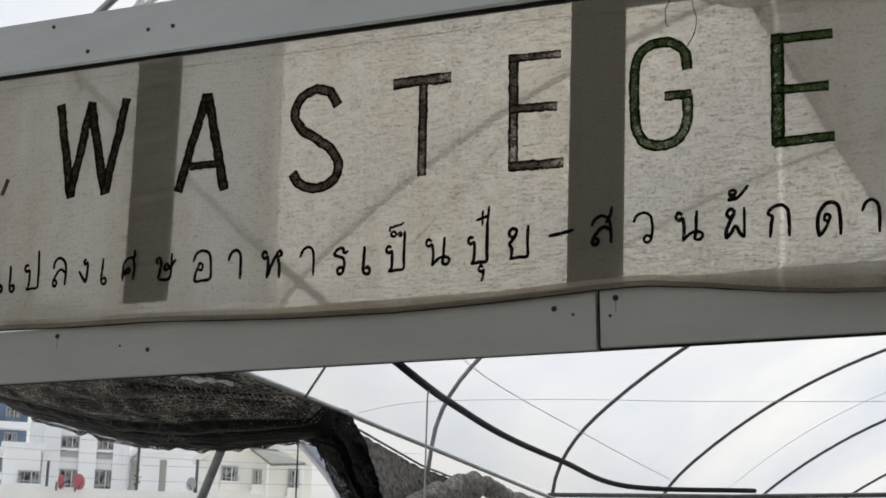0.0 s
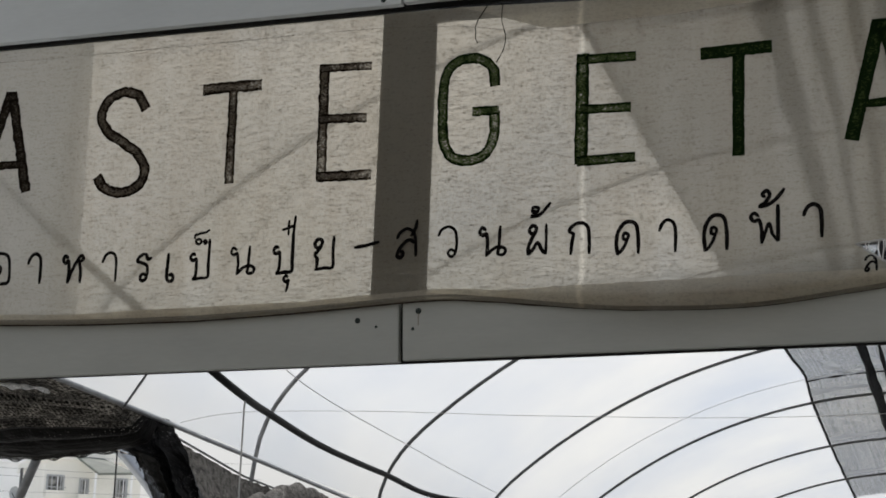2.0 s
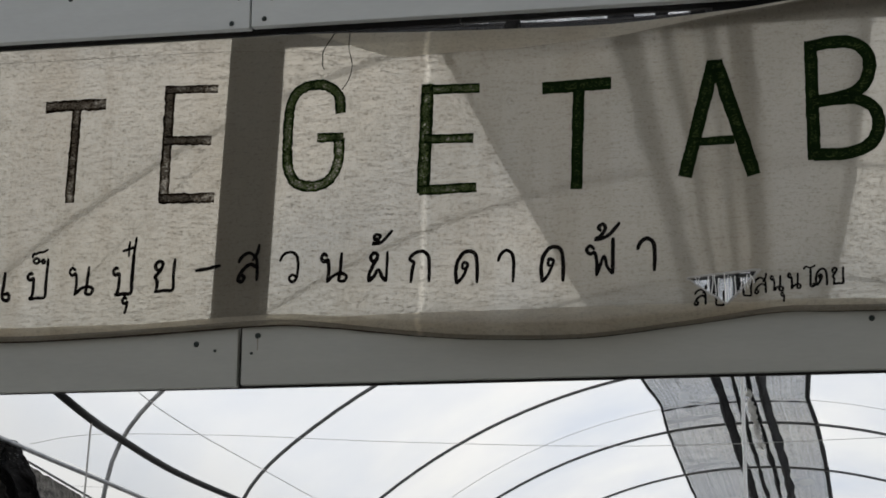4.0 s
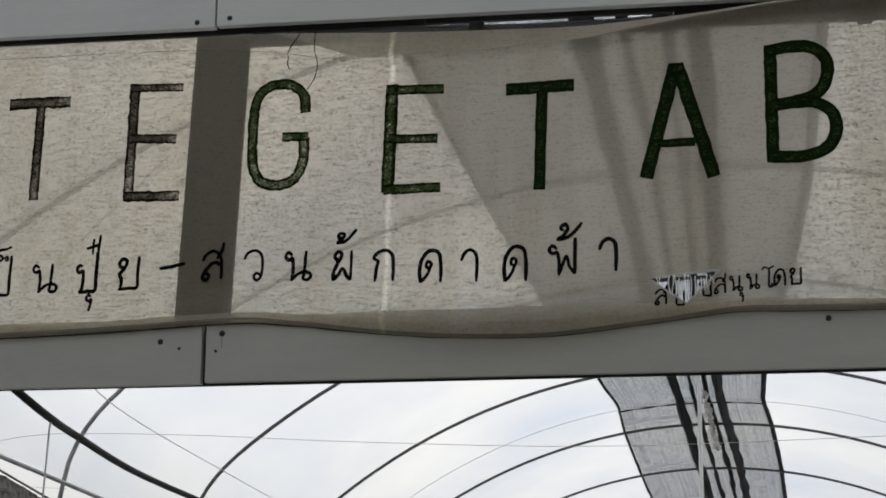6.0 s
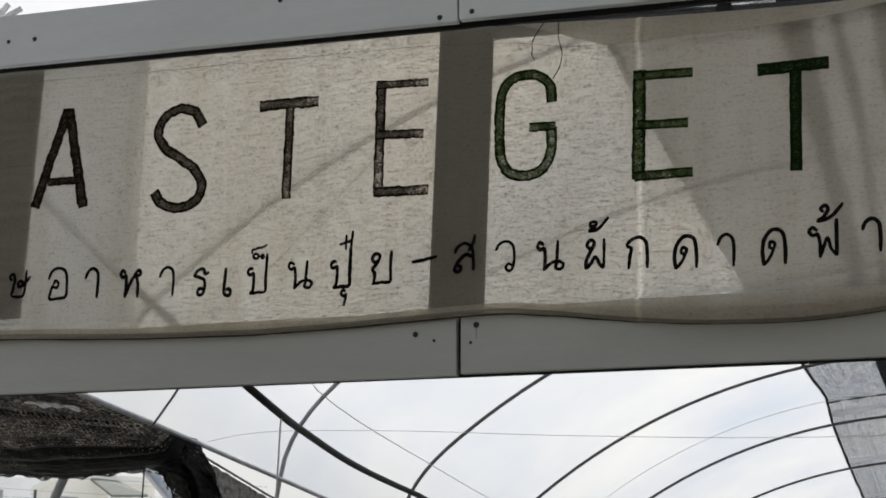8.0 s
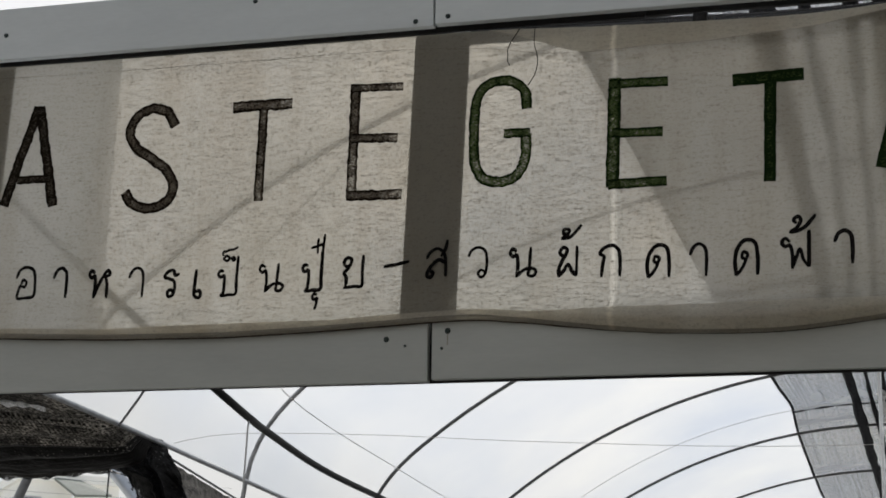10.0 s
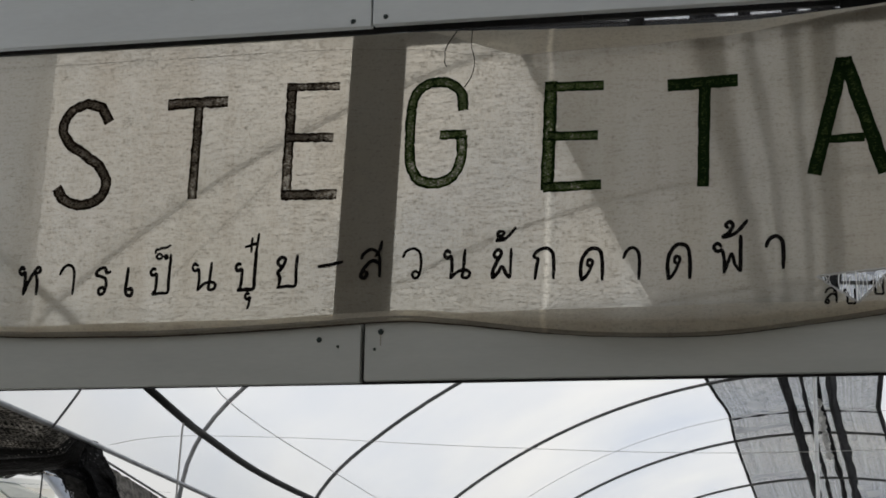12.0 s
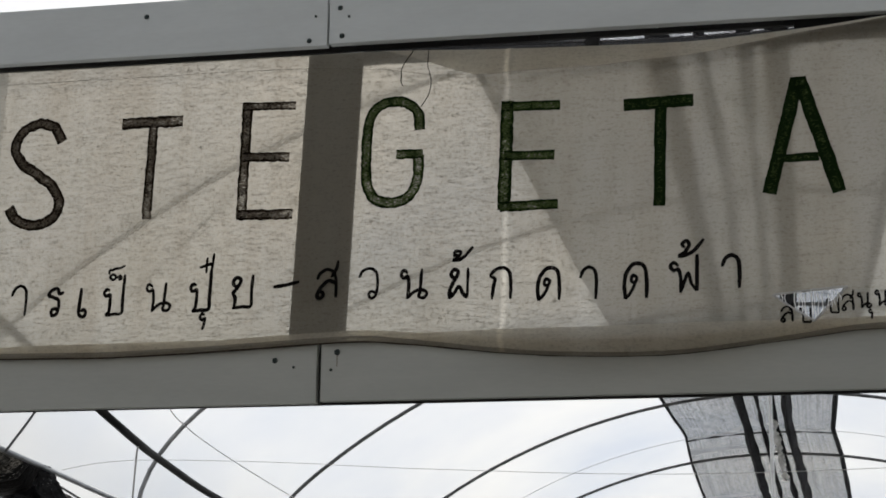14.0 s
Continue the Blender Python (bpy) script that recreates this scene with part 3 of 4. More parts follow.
letter("E", [((-0.140, 0.521), (-0.144, 0.316)), (0.015, ((-0.150, 0.518), (-0.053, 0.514))), (0.017, ((-0.146, 0.426), (-0.062, 0.422))), (0.018, ((-0.150, 0.324), (-0.053, 0.322)))], 0.0185, BROWN, "dark brown", 1.0)
letter("G", [((0.166, 0.455), (0.163, 0.484), (0.145, 0.503), (0.119, 0.508), (0.093, 0.500), (0.078, 0.474), (0.074, 0.420), (0.075, 0.372), (0.089, 0.342), (0.116, 0.331), (0.145, 0.339), (0.162, 0.364), (0.165, 0.412)), (0.016, ((0.172, 0.413), (0.126, 0.415)))], 0.0185, GREEN, "green", 0.5)
letter("E", [(0.022, ((0.316, 0.495), (0.309, 0.309))), (0.017, ((0.306, 0.485), (0.403, 0.482))), (0.016, ((0.310, 0.400), (0.393, 0.397))), (0.017, ((0.302, 0.314), (0.398, 0.314)))], 0.018, GREEN, "green")
letter("T", [(0.021, ((0.506, 0.474), (0.618, 0.475))), (0.019, ((0.566, 0.468), (0.559, 0.302)))], 0.02, GREEN, "green", solid=0.9)
letter("A", [((0.781, 0.500), (0.730, 0.312)), ((0.783, 0.500), (0.836, 0.310)), (0.014, ((0.749, 0.368), (0.808, 0.369))), (0.020, ((0.771, 0.492), (0.793, 0.492)))], 0.022, GREEN, "green", solid=0.9)
letter("B", [((0.930, 0.522), (0.927, 0.328)), ((0.926, 0.512), (0.962, 0.517), (0.996, 0.512), (1.015, 0.490), (1.013, 0.458), (0.995, 0.435), (0.960, 0.424), (0.930, 0.421)), ((0.958, 0.423), (0.995, 0.422), (1.019, 0.405), (1.025, 0.378), (1.012, 0.350), (0.980, 0.337), (0.926, 0.336))], 0.020, GREEN, "green", solid=0.9)

part("letter", ribbon(((-1.249, 0.418), (-1.264, 0.386)), 0.010), BROWN, banner, "end of a dark brown brush stroke")

letter("L", [((1.118, 0.535), (1.112, 0.342)), (0.018, ((1.104, 0.350), (1.196, 0.352)))], 0.020, GREEN, "green", solid=0.9)

# Handwritten line: each sign is drawn by its pen strokes in a box 1 wide and 1 high.
LOOP = ".30,.86 .16,.90 .06,.78 .16,.66 .30,.72"
PEN = {
    "e": [".42,1.0 .38,.6 .32,.2 .42,.02 .62,.0 .70,.12 .60,.24 .42,.18"],
    "po": [LOOP + " .32,.5 .28,.14 .14,.0", ".14,.0 .5,.04 .82,.07 .84,.5 .90,1.4"],
    "lo": [".06,.62 .14,.86 .42,1.0 .74,.88 .86,.6 .84,.0", ".84,.42 .6,.58 .36,.52 .14,.28 .06,.08 .2,.0 .3,.12 .2,.24"],
    "ngo": [".62,.94 .48,.84 .56,.72 .70,.80 .72,.5 .62,.04 .40,.2 .12,.48"],
    "so": [".14,.0 .12,.4 .2,.72 .5,.92 .78,.84 .82,.4 .8,.0", ".2,.2 .28,.42 .46,.5 .52,.36 .38,.3 .30,.42", ".66,.86 .84,1.0 .88,1.24"],
    "sor": [".14,.66 .06,.8 .18,.92 .3,.8 .26,.4 .2,.06", ".2,.04 .6,.0 .8,.1 .86,.6 .88,1.06", ".86,.5 .56,.4 .5,.54 .62,.64 .8,.52 1.1,.8"],
    "or": [".04,.66 .2,.94 .5,1.02 .82,.9 .9,.5 .86,.06 .5,.0 .12,.0 .16,.26 .26,.46", ".28,.4 .44,.36 .5,.52 .36,.6 .28,.46"],
    "aa": [".12,.66 .26,.9 .5,1.0 .72,.86 .76,.5 .72,.0"],
    "ho": [".3,.84 .16,.94 .08,.8 .18,.68 .3,.76 .32,.4 .26,.02", ".26,.02 .46,.44 .68,.76 .84,.92 .92,.8 .78,.7", ".74,.78 .82,.4 .80,.0"],
    "ro": [".92,.84 .7,.78 .62,.96 .36,.92 .2,.74 .44,.66 .66,.56 .7,.3 .6,.06 .4,.02 .36,.18 .52,.26 .66,.16"],
    "no": [".28,.86 .14,.96 .06,.82 .16,.7 .28,.76 .32,.4 .26,.0", ".26,.02 .5,.24 .74,.3 .92,.2 .84,.04 .66,.08 .7,.3 .76,1.0"],
    "yo": [".36,.76 .22,.7 .12,.84 .26,.98 .42,.9 .3,.66 .14,.5 .22,.34 .18,.06", ".1,.02 .5,.06 .82,.08 .84,.5 .88,1.06"],
    "sa": [".06,.66 .2,.88 .48,1.0 .74,.88 .84,.6 .84,.0", ".84,.46 .6,.6 .36,.5 .14,.26 .08,.06 .22,.0 .32,.14 .2,.24", ".64,.72 .84,.98 .92,1.3"],
    "wo": [".1,.7 .24,.92 .52,1.0 .78,.88 .86,.56 .8,.14 .62,.0 .5,.12 .62,.24 .78,.16"],
    "pho": [".4,.74 .28,.68 .2,.82 .32,.96 .46,.86 .3,.56 .16,.3 .12,.0", ".12,.0 .34,.22 .5,.4 .64,.16 .8,.0", ".8,.0 .82,.5 .84,1.0"],
    "ko": [".14,.0 .2,.4 .26,.66 .1,.78 .3,.96 .56,1.02 .82,.88 .88,.5 .86,.0"],
    "do": [".12,.0 .1,.4 .18,.74 .46,1.0 .78,.92 .86,.5 .84,.0", ".12,.0 .34,.22 .46,.44 .52,.6 .38,.66 .34,.5 .46,.46"],
    "fo": [".28,.84 .14,.96 .04,.84 .14,.7 .28,.74 .34,.4 .32,.0", ".32,.0 .44,.34 .56,.62 .64,.3 .8,.04", ".8,.04 .82,.5 .84,1.2"],
    "oo": [".0,1.05 .2,1.22 .5,1.14 .9,1.28", ".52,1.14 .5,.6 .46,.1 .58,.0 .74,.08 .62,.22"],
    "bo": [LOOP + " .32,.5 .3,.06", ".3,.04 .6,.04 .84,.06 .84,.5 .86,.96"],
    "dash": [".0,.1 .5,.16 1.0,.24"],
    "eight": [".4,.2 .2,.3 .06,.16 .2,.0 .36,.1 .3,.28", ".1,.5 .3,.62 .6,.66 .86,.8", ".0,.3 .0,.5 .12,.62", ".44,.08 .6,.2 .66,.04 .5,.0"],
    "four": [".0,.3 .4,.4 .8,.5", ".4,.0 .4,.4 .44,.8", ".7,.0 .76,.5 .84,1.0"],
    "under": [".5,.8 .3,.9 .16,.72 .34,.56 .54,.66 .5,.3 .44,.0"],
    "hat": [".34,.36 .16,.3 .2,.56 .44,.5 .3,.16 .08,.06 .4,.06 .7,.36 1.0,.8"],
    "two": [".3,.5 .2,.66 .36,.8 .46,.62 .3,.32 .06,.14 .4,.2 .7,.44 1.0,.86"],
}


def write(sign, x, z, w, h, pen, slant=0.0, label="black handwritten letter on the cloth"):
    bms = []
    for text in PEN[sign]:
        pts = [tuple(map(float, p.split(","))) for p in text.split()]
        pts = [(x + (a + slant * b) * w, z + b * h) for a, b in pts]
        bms.append(ribbon(curve_points(pts, 5), pen * (0.85 + 0.3 * random.random()), 0.003, 0.10, 0.0018, 0.35))
    return part("handwriting", join(bms), INK, banner, label)


for sign, x, z, w, h in (("e", -1.259, 0.187, 0.030, 0.052), ("e", -1.228, 0.186, 0.030, 0.052), ("po", -1.176, 0.186, 0.042, 0.055), ("lo", -1.107, 0.188, 0.038, 0.056), ("ngo", -1.048, 0.190, 0.034, 0.050), ("e", -1.001, 0.184, 0.030, 0.052), ("so", -0.941, 0.186, 0.038, 0.048), ("sor", -0.859, 0.181, 0.042, 0.048), ("or", -0.773, 0.174, 0.046, 0.055), ("aa", -0.700, 0.170, 0.042, 0.055), ("ho", -0.622, 0.166, 0.048, 0.055), ("aa", -0.546, 0.165, 0.044, 0.053), ("ro", -0.480, 0.163, 0.040, 0.049), ("e", -0.428, 0.160, 0.034, 0.050), ("po", -0.368, 0.160, 0.044, 0.050), ("no", -0.287, 0.163, 0.050, 0.050), ("po", -0.210, 0.161, 0.044, 0.052), ("yo", -0.136, 0.163, 0.046, 0.054), ("dash", -0.060, 0.192, 0.045, 0.054), ("sa", 0.012, 0.176, 0.042, 0.048), ("wo", 0.083, 0.172, 0.042, 0.050), ("no", 0.160, 0.168, 0.050, 0.050), ("pho", 0.235, 0.166, 0.044, 0.050), ("ko", 0.304, 0.162, 0.042, 0.050), ("do", 0.382, 0.157, 0.046, 0.052), ("aa", 0.447, 0.156, 0.040, 0.052), ("do", 0.520, 0.154, 0.046, 0.056), ("fo", 0.598, 0.161, 0.052, 0.050), ("aa", 0.669, 0.165, 0.042, 0.052)):
    write(sign, x - w / 2, z, w, h, 0.0059)
write("eight", -0.380, 0.222, 0.034, 0.030, 0.0050)
write("four", -0.214, 0.226, 0.030, 0.034, 0.0048)
write("under", -0.214, 0.128, 0.024, 0.032, 0.0050)
write("hat", 0.222, 0.228, 0.036, 0.028, 0.0056)
write("two", 0.585, 0.214, 0.042, 0.036, 0.0056)
for sign, x, z in (("sa", 0.738, 0.106), ("bo", 0.765, 0.104), ("bo", 0.806, 0.118), ("sa", 0.828, 0.122), ("no", 0.852, 0.125), ("no", 0.878, 0.128), ("oo", 0.902, 0.131), ("do", 0.918, 0.132), ("yo", 0.942, 0.133)):
    write(sign, x, z, 0.021, 0.026, 0.0034)
write("under", 0.866, 0.108, 0.012, 0.016, 0.0028)

# Frayed threads round the tear
for (ax, az), (bx, bz) in zip(TEAR, TEAR[1:] + TEAR[:1]):
    pts = []
    for k in range(25):
        s = k / 24
        x, z = ax + (bx - ax) * s, az + (bz - az) * s
        pts.append((x + 0.0012 * noise.noise((k * 0.9, ax, 1)), cloth_y(x, z) - 0.002, z + 0.0014 * noise.noise((k * 0.8, bx, 2))))
    part("frayed_edge", tube(pts, 0.0016, 5, wobble=0.6), CORD, banner, "pale frayed edge of the tear")
for k in range(19):
    if k in (2, 3, 8, 13):
        continue
    x = 0.742 + 0.0048 * k
    lo = 0.107 + 0.045 * abs(x - 0.787) / 0.058
    sway, end = 0.004 * noise.noise((k * 1.7, 0, 1)), 0.7 + 0.3 * random.random()
    pts = [(x + sway * s + 0.001 * math.sin(k * 2.1 + s * 5), cloth_y(x, lo) - 0.001, lo + (0.154 - lo) * s * end) for s in np.linspace(0, 1, 6)]
    part("loose_thread", tube(pts, 0.0006 + 0.0006 * random.random(), 4), PVC, banner, "loose pale warp thread")

# A plastic sheet that hangs behind the cloth and dims it
def back_left(u, v):
    return -2.05 + 1.392 * u + 0.012 * v * u, 0.070 + 0.004 * noise.noise((u * 6, v * 5, 0)), 0.10 + 0.60 * v


tagged(mesh_object("backing_sheet", sheet(120, 60, back_left), SHEETING, True), "cloudy plastic sheet hanging behind the cloth", "sheet").matrix_world = GATE
for k, line in enumerate((((0.154, 0.598), (0.145, 0.583), (0.136, 0.567), (0.132, 0.545), (0.136, 0.534)), ((0.180, 0.597), (0.180, 0.575), (0.181, 0.562), (0.185, 0.546), (0.181, 0.518), (0.168, 0.496)))):
    pts = [(x, cloth_y(x, z) - 0.002, z) for x, z in curve_points(line, 6)]
    part("dark_thread", tube(pts, 0.0008, 4), INK, banner, "loose dark thread on the cloth")

# Dark tube that lies in the gap above the sagging cloth
pole = tagged(empty("black_tube", GATE), "glossy black plastic tube lying between board and cloth", "tube")
pts = []
for k in range(1100):
    x = 0.05 + 0.00125 * k
    pts.append((x, 0.024 + 0.001 * noise.noise((x * 5, 0, 0)), 0.5945 - 0.026 * (x - 0.3) - 0.0050 * bell(x, 0.57, 0.16) + 0.0010 * noise.noise((x * 9, 4, 0))))
part("tube", tube(pts, [0.0128 + 0.0008 * math.cos(math.pi * k / 2) for k in range(1100)], 14), TUBE, pole, "black corrugated conduit", True)
for x in (0.455, 0.757, 1.08):
    bm = tube([(x - 0.011, 0.022, 0.5925 - 0.026 * (x - 0.3)), (x + 0.011, 0.022, 0.5920 - 0.026 * (x - 0.3))], 0.0158, 12)
    part("band", bm, RECESS, pole, "black tape band", True)


# ---- greenhouse ----
RX, RR, HALF = 0.65, 5.0, 3.10


def ridge(y):
    return 3.86 - (y - 12.0) * 0.057


def eave(y):
    """Height of the eave rail."""
    return ridge(y) - 1.735 + 0.028 * min(max((7.0 - y) / 3.0, 0), 1)


def hoop_line(y, lift=0.0, legs=True):
    top, edge = ridge(y) + lift, HALF
    side = [(edge, top - (RR - math.sqrt(RR * RR - edge * edge)))]
    side += [(d, top - q) for d, q in ((3.18, 1.143), (3.26, 1.217), (3.33, 1.293), (3.39, 1.373), (3.44, 1.460), (3.48, 1.563), (3.505, 1.69), (3.53, 1.87), (3.54, 2.05))]
    if legs:
        side.append((3.545, 0.0))
    arc = [(RX + d, y, top - (RR - math.sqrt(RR * RR - d * d))) for d in np.linspace(-edge, edge, 41)]
    left = [(RX - d - lift, y, z) for d, z in side[1:]][::-1]
    right = [(RX + d + lift, y, z) for d, z in side[1:]]
    return left + arc + right


green = tagged(empty("greenhouse", pose(0, 0, 0)), "tunnel greenhouse of galvanised hoops under milky plastic film", "greenhouse")
HOOPS = [5.42, 7.4, 9.7, 12.0, 14.3, 16.6, 18.9]
# Hoops beyond y = 6 take the darker tube colour.
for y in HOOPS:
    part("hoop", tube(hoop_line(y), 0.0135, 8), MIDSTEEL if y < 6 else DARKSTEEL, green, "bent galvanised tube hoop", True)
for y in (1.40, 3.47):
    part("hoop", tube(hoop_line(y, 0, False)[4:-4], 0.0135, 8), STEEL, green, "bent galvanised tube hoop", True)
for y in (11.1,):
    part("tie_cord", tube(hoop_line(y, 0.02, False)[8:-8], 0.0022, 5), CORD, green, "thin tie cord over the film")


def film_place(u, v):
    line = hoop_line(0.3 + 18.8 * v, 0.06, False)[2:-2]
    k = u * (len(line) - 1)
    i = min(int(k), len(line) - 2)
    p = Vector(line[i]).lerp(Vector(line[i + 1]), k - i)
    p.z -= 0.03 * abs(math.sin((p.y - 0.5) / 2.3 * math.pi)) * (0.6 + 0.4 * noise.noise((p.x, p.y * 0.5, 0)))
    return p


part("film", sheet(56, 76, film_place), FILM, green, "milky translucent plastic film", True)
for side in (-1, 1):
    pts = [(RX + side * 3.40, y, eave(y) + 0.003 * noise.noise((y, side, 0))) for y in np.linspace(2.0, 18.9, 40)]
    part("eave_rail", tube(pts, 0.0125, 8), STEEL, green, "galvanised eave rail", True)
part("tie_bar", tube([(RX - 3.53, 7.4, 2.45), (-1.58, 7.4, 2.42), (RX + 3.53, 7.4, 2.40)], 0.016, 8), DARKSTEEL, green, "dark cross tie of a hoop", True)
part("stay", tube([(-2.10, 3.45, 3.175), (-1.53, 3.45, 3.735)], 0.004, 6), DARKSTEEL, green, "thin straight stay of a hoop")
part("stay", tube([(-2.60, 3.75, 2.80), (-2.64, 3.75, 2.74), (-2.735, 3.75, 2.61)], 0.006, 6), DARKSTEEL, green, "short dark stay on the eave rail")
part("wire", tube(curve_points([(-1.55, 2.9, 2.86), (-1.80, 3.5, 2.70), (-2.14, 6.2, 2.68), (-2.45, 9.0, 2.68)], 6), 0.0022, 5), CORD, green, "thin grey wire under the film")
part("wire", tube(curve_points([(-2.9, 4.6, 2.655), (-2.68, 4.6, 2.69), (-2.4, 4.6, 2.70), (-1.74, 4.6, 2.68), (-0.9, 4.6, 2.635), (0.31, 4.6, 2.60), (2.0, 4.6, 2.64), (4.1, 4.6, 2.66)], 6), 0.0013, 5), CORD, green, "thin grey wire across the greenhouse")
part("cable", tube([(-2.74, 4.2, 2.545), (-2.74, 4.23, 2.54), (-2.74, 5.06, 2.42), (-2.74, 7.4, 2.26)], 0.006, 6), DARKSTEEL, green, "dark cable below the eave rail")

# Hose, cords and pipes under the film
hose = tagged(mesh_object("hose", tube(curve_points([(-1.761, 0.75, 3.045), (-1.690, 0.95, 2.928), (-1.628, 1.15, 2.828), (-1.534, 1.32, 2.699), (-1.377, 1.55, 2.520), (-1.237, 1.74, 2.373), (-1.233, 1.95, 2.330), (-1.296, 2.25, 2.327), (-1.369, 2.90, 2.294), (-1.425, 3.70, 2.277), (-1.413, 4.60, 2.245), (-1.03, 5.6, 2.30)], 10), 0.0125, 8), HOSE, True), "sagging black irrigation hose hung on cords", "hose")
tagged(mesh_object("string", tube([(-1.23, 1.95, 2.335), (-1.235, 1.95, 2.30), (-1.245, 1.95, 1.3)], 0.0030, 5), CORD), "pale string hanging from a hoop", "string")
tagged(mesh_object("hanging_pipe", tube([(0.60, 8.4, 4.05), (0.59, 8.4, 3.64), (0.565, 8.4, 0.0)], 0.014, 8), PVC, True), "thin white plastic pipe standing in the greenhouse", "pipe")


# ---- shade nets ----
NET_LOW = ((-5.6, 2.90), (-4.9, 2.79), (-4.78, 2.70), (-4.64, 2.62), (-4.21, 2.52), (-3.88, 2.45), (-3.38, 2.412), (-3.05, 2.435), (-2.86, 2.46), (-2.79, 2.485), (-2.745, 2.53))


NET_RISE = ((-5.6, 0.46), (-4.9, 0.34), (-4.64, 0.19), (-4.21, 0.09), (-3.88, 0.02), (-3.5, 0.0), (-2.7, 0.0))


def drape(u, v):
    """Black net slung from the eave rail: a slack band, a thin roll and a thick roll at its far edge."""
    x = -5.6 + 2.855 * u
    rise = table(x, NET_RISE)
    near = min(max((-2.745 - x) / 0.45, 0), 1) ** 0.7
    deep = max(eave(4.16) + rise - table(x, NET_LOW), 0.0) * min(near * 5, 1)
    wander = 0.05 * noise.noise((x * 1.3, 0, 2))
    if v < 0.40:
        s = v / 0.40
        y, drop = 2.0 + 1.15 * s, 0.12 * s + 0.22 * abs(math.sin(s * 9 + x)) * s
    elif v < 0.60:
        s = (v - 0.40) / 0.20
        y = 3.15 + 0.55 * s
        drop = 0.14 + 0.42 * s ** 0.7 + 0.16 * abs(math.sin(s * 6.2 + x * 0.6)) + wander
    elif v < 0.72:
        s = (v - 0.60) / 0.12
        y = 3.70 + 0.17 * s
        drop = 0.50 + 0.06 * s + 0.30 * math.sin(math.pi * s) ** 0.7 + wander
    else:
        s = (v - 0.72) / 0.28
        a = math.pi * (0.80 + 0.86 * s)
        y = 4.04 + 0.17 * math.cos(a)
        drop = 0.66 - 0.34 * math.sin(a) + wander * (1 - s)
    slack = 1.0 - near
    y += (4.10 - y) * 0.7 * slack * min(v / 0.4, 1)
    y += near * (0.02 * noise.noise((x * 5, v * 9, 7)) + 0.012 * noise.noise((x * 18, v * 22, 1)))
    z = eave(y) + rise * min(v / 0.5, 1) - deep * drop
    z += near * (0.010 * noise.noise((x * 1.5, v * 8, 0)) + 0.006 * noise.noise((x * 9, v * 40, 4)))
    if v > 0.985:
        z += near * 0.010 * noise.noise((x * 25, 0, 5))
    return x, y, z


shade = tagged(empty("shade_net", pose(0, 0, 0)), "sagging black shade net slung from the greenhouse eave", "net")
part("slack_net", sheet(260, 100, lambda u, v: drape(u, 0.59 * v)), MESHNET, shade, "slack brown-black knitted mesh with dark eyelets", True)
part("net_folds", sheet(260, 80, lambda u, v: drape(u, 0.59 + 0.41 * v)), BLACKNET, shade, "black knitted net in long hanging folds", True)


def fringe(u, v):
    x, y, z = drape(0.36 + 0.58 * u, 0.92)
    return x, y - 0.01 + 0.02 * v, z - 0.006 - (0.020 + 0.018 * noise.noise((x * 14, 0, 3))) * v


part("net_fringe", sheet(160, 5, fringe), OPENNET, shade, "frayed see-through selvedge of the net", True)


def drop(u, v):
    z = 2.615 - 1.3 * v
    right = table(-z, ((-2.62, -2.76), (-2.594, -2.752), (-2.509, -2.679), (-2.397, -2.62), (-2.206, -2.53), (-1.3, -2.30)))
    left = table(-z, ((-2.62, -2.86), (-2.55, -3.04), (-2.476, -3.06), (-2.431, -2.95), (-2.305, -2.84), (-2.208, -2.74), (-1.3, -2.55)))
    x = left + (right - left) * u + 0.012 * noise.noise((u * 6, v * 18, 3)) + 0.006 * noise.noise((u * 9, v * 70, 6))
    crumple = abs(math.sin(u * 7.5 + 6 * v + 1.5 * noise.noise((u * 3, v * 7, 4))))
    y = 4.16 + 0.07 * crumple + 0.04 * noise.noise((u * 5, z * 9, 9)) + 0.012 * noise.noise((u * 22, z * 30, 2))
    return x, y, z


def drop_keep(u, v):
    """The left edge of the hanging end is eaten into holes."""
    return u > 0.16 + 0.20 * noise.noise((v * 22, 0, 5)) or noise.noise((u * 22, v * 60, 2)) > 0.08


part("net_end", sheet(90, 170, drop, drop_keep), DARKNET, shade, "dark folded end of the net hanging from the corner", True)


def frill(u, v):
    z = 2.47 - 0.30 * v - 0.05 * u
    x = -2.93 + 0.14 * u + 0.22 * v + 0.02 * noise.noise((u * 5, v * 7, 2))
    return x, 4.13 + 0.04 * math.sin(u * 8 + v * 5), z


part("net_frill", sheet(24, 40, frill), OPENNET, shade, "ragged see-through edge of the net", True)


def pale(u, v):
    x = -3.07 + 0.34 * u
    y = 3.12 + 0.02 * noise.noise((x * 9, v, 0))
    return x, y, 2.636 - 0.050 * u + 0.022 * (v - 0.5) * (0.9 + 1.2 * noise.noise((x * 17, v * 2, 4)))


part("pale_strip", sheet(40, 4, pale), TATTER, shade, "pale torn strip caught in the net", True)


def ridge_z(x, y):
    return ridge(y) - (RR - math.sqrt(RR * RR - (x - RX) ** 2)) + 0.035


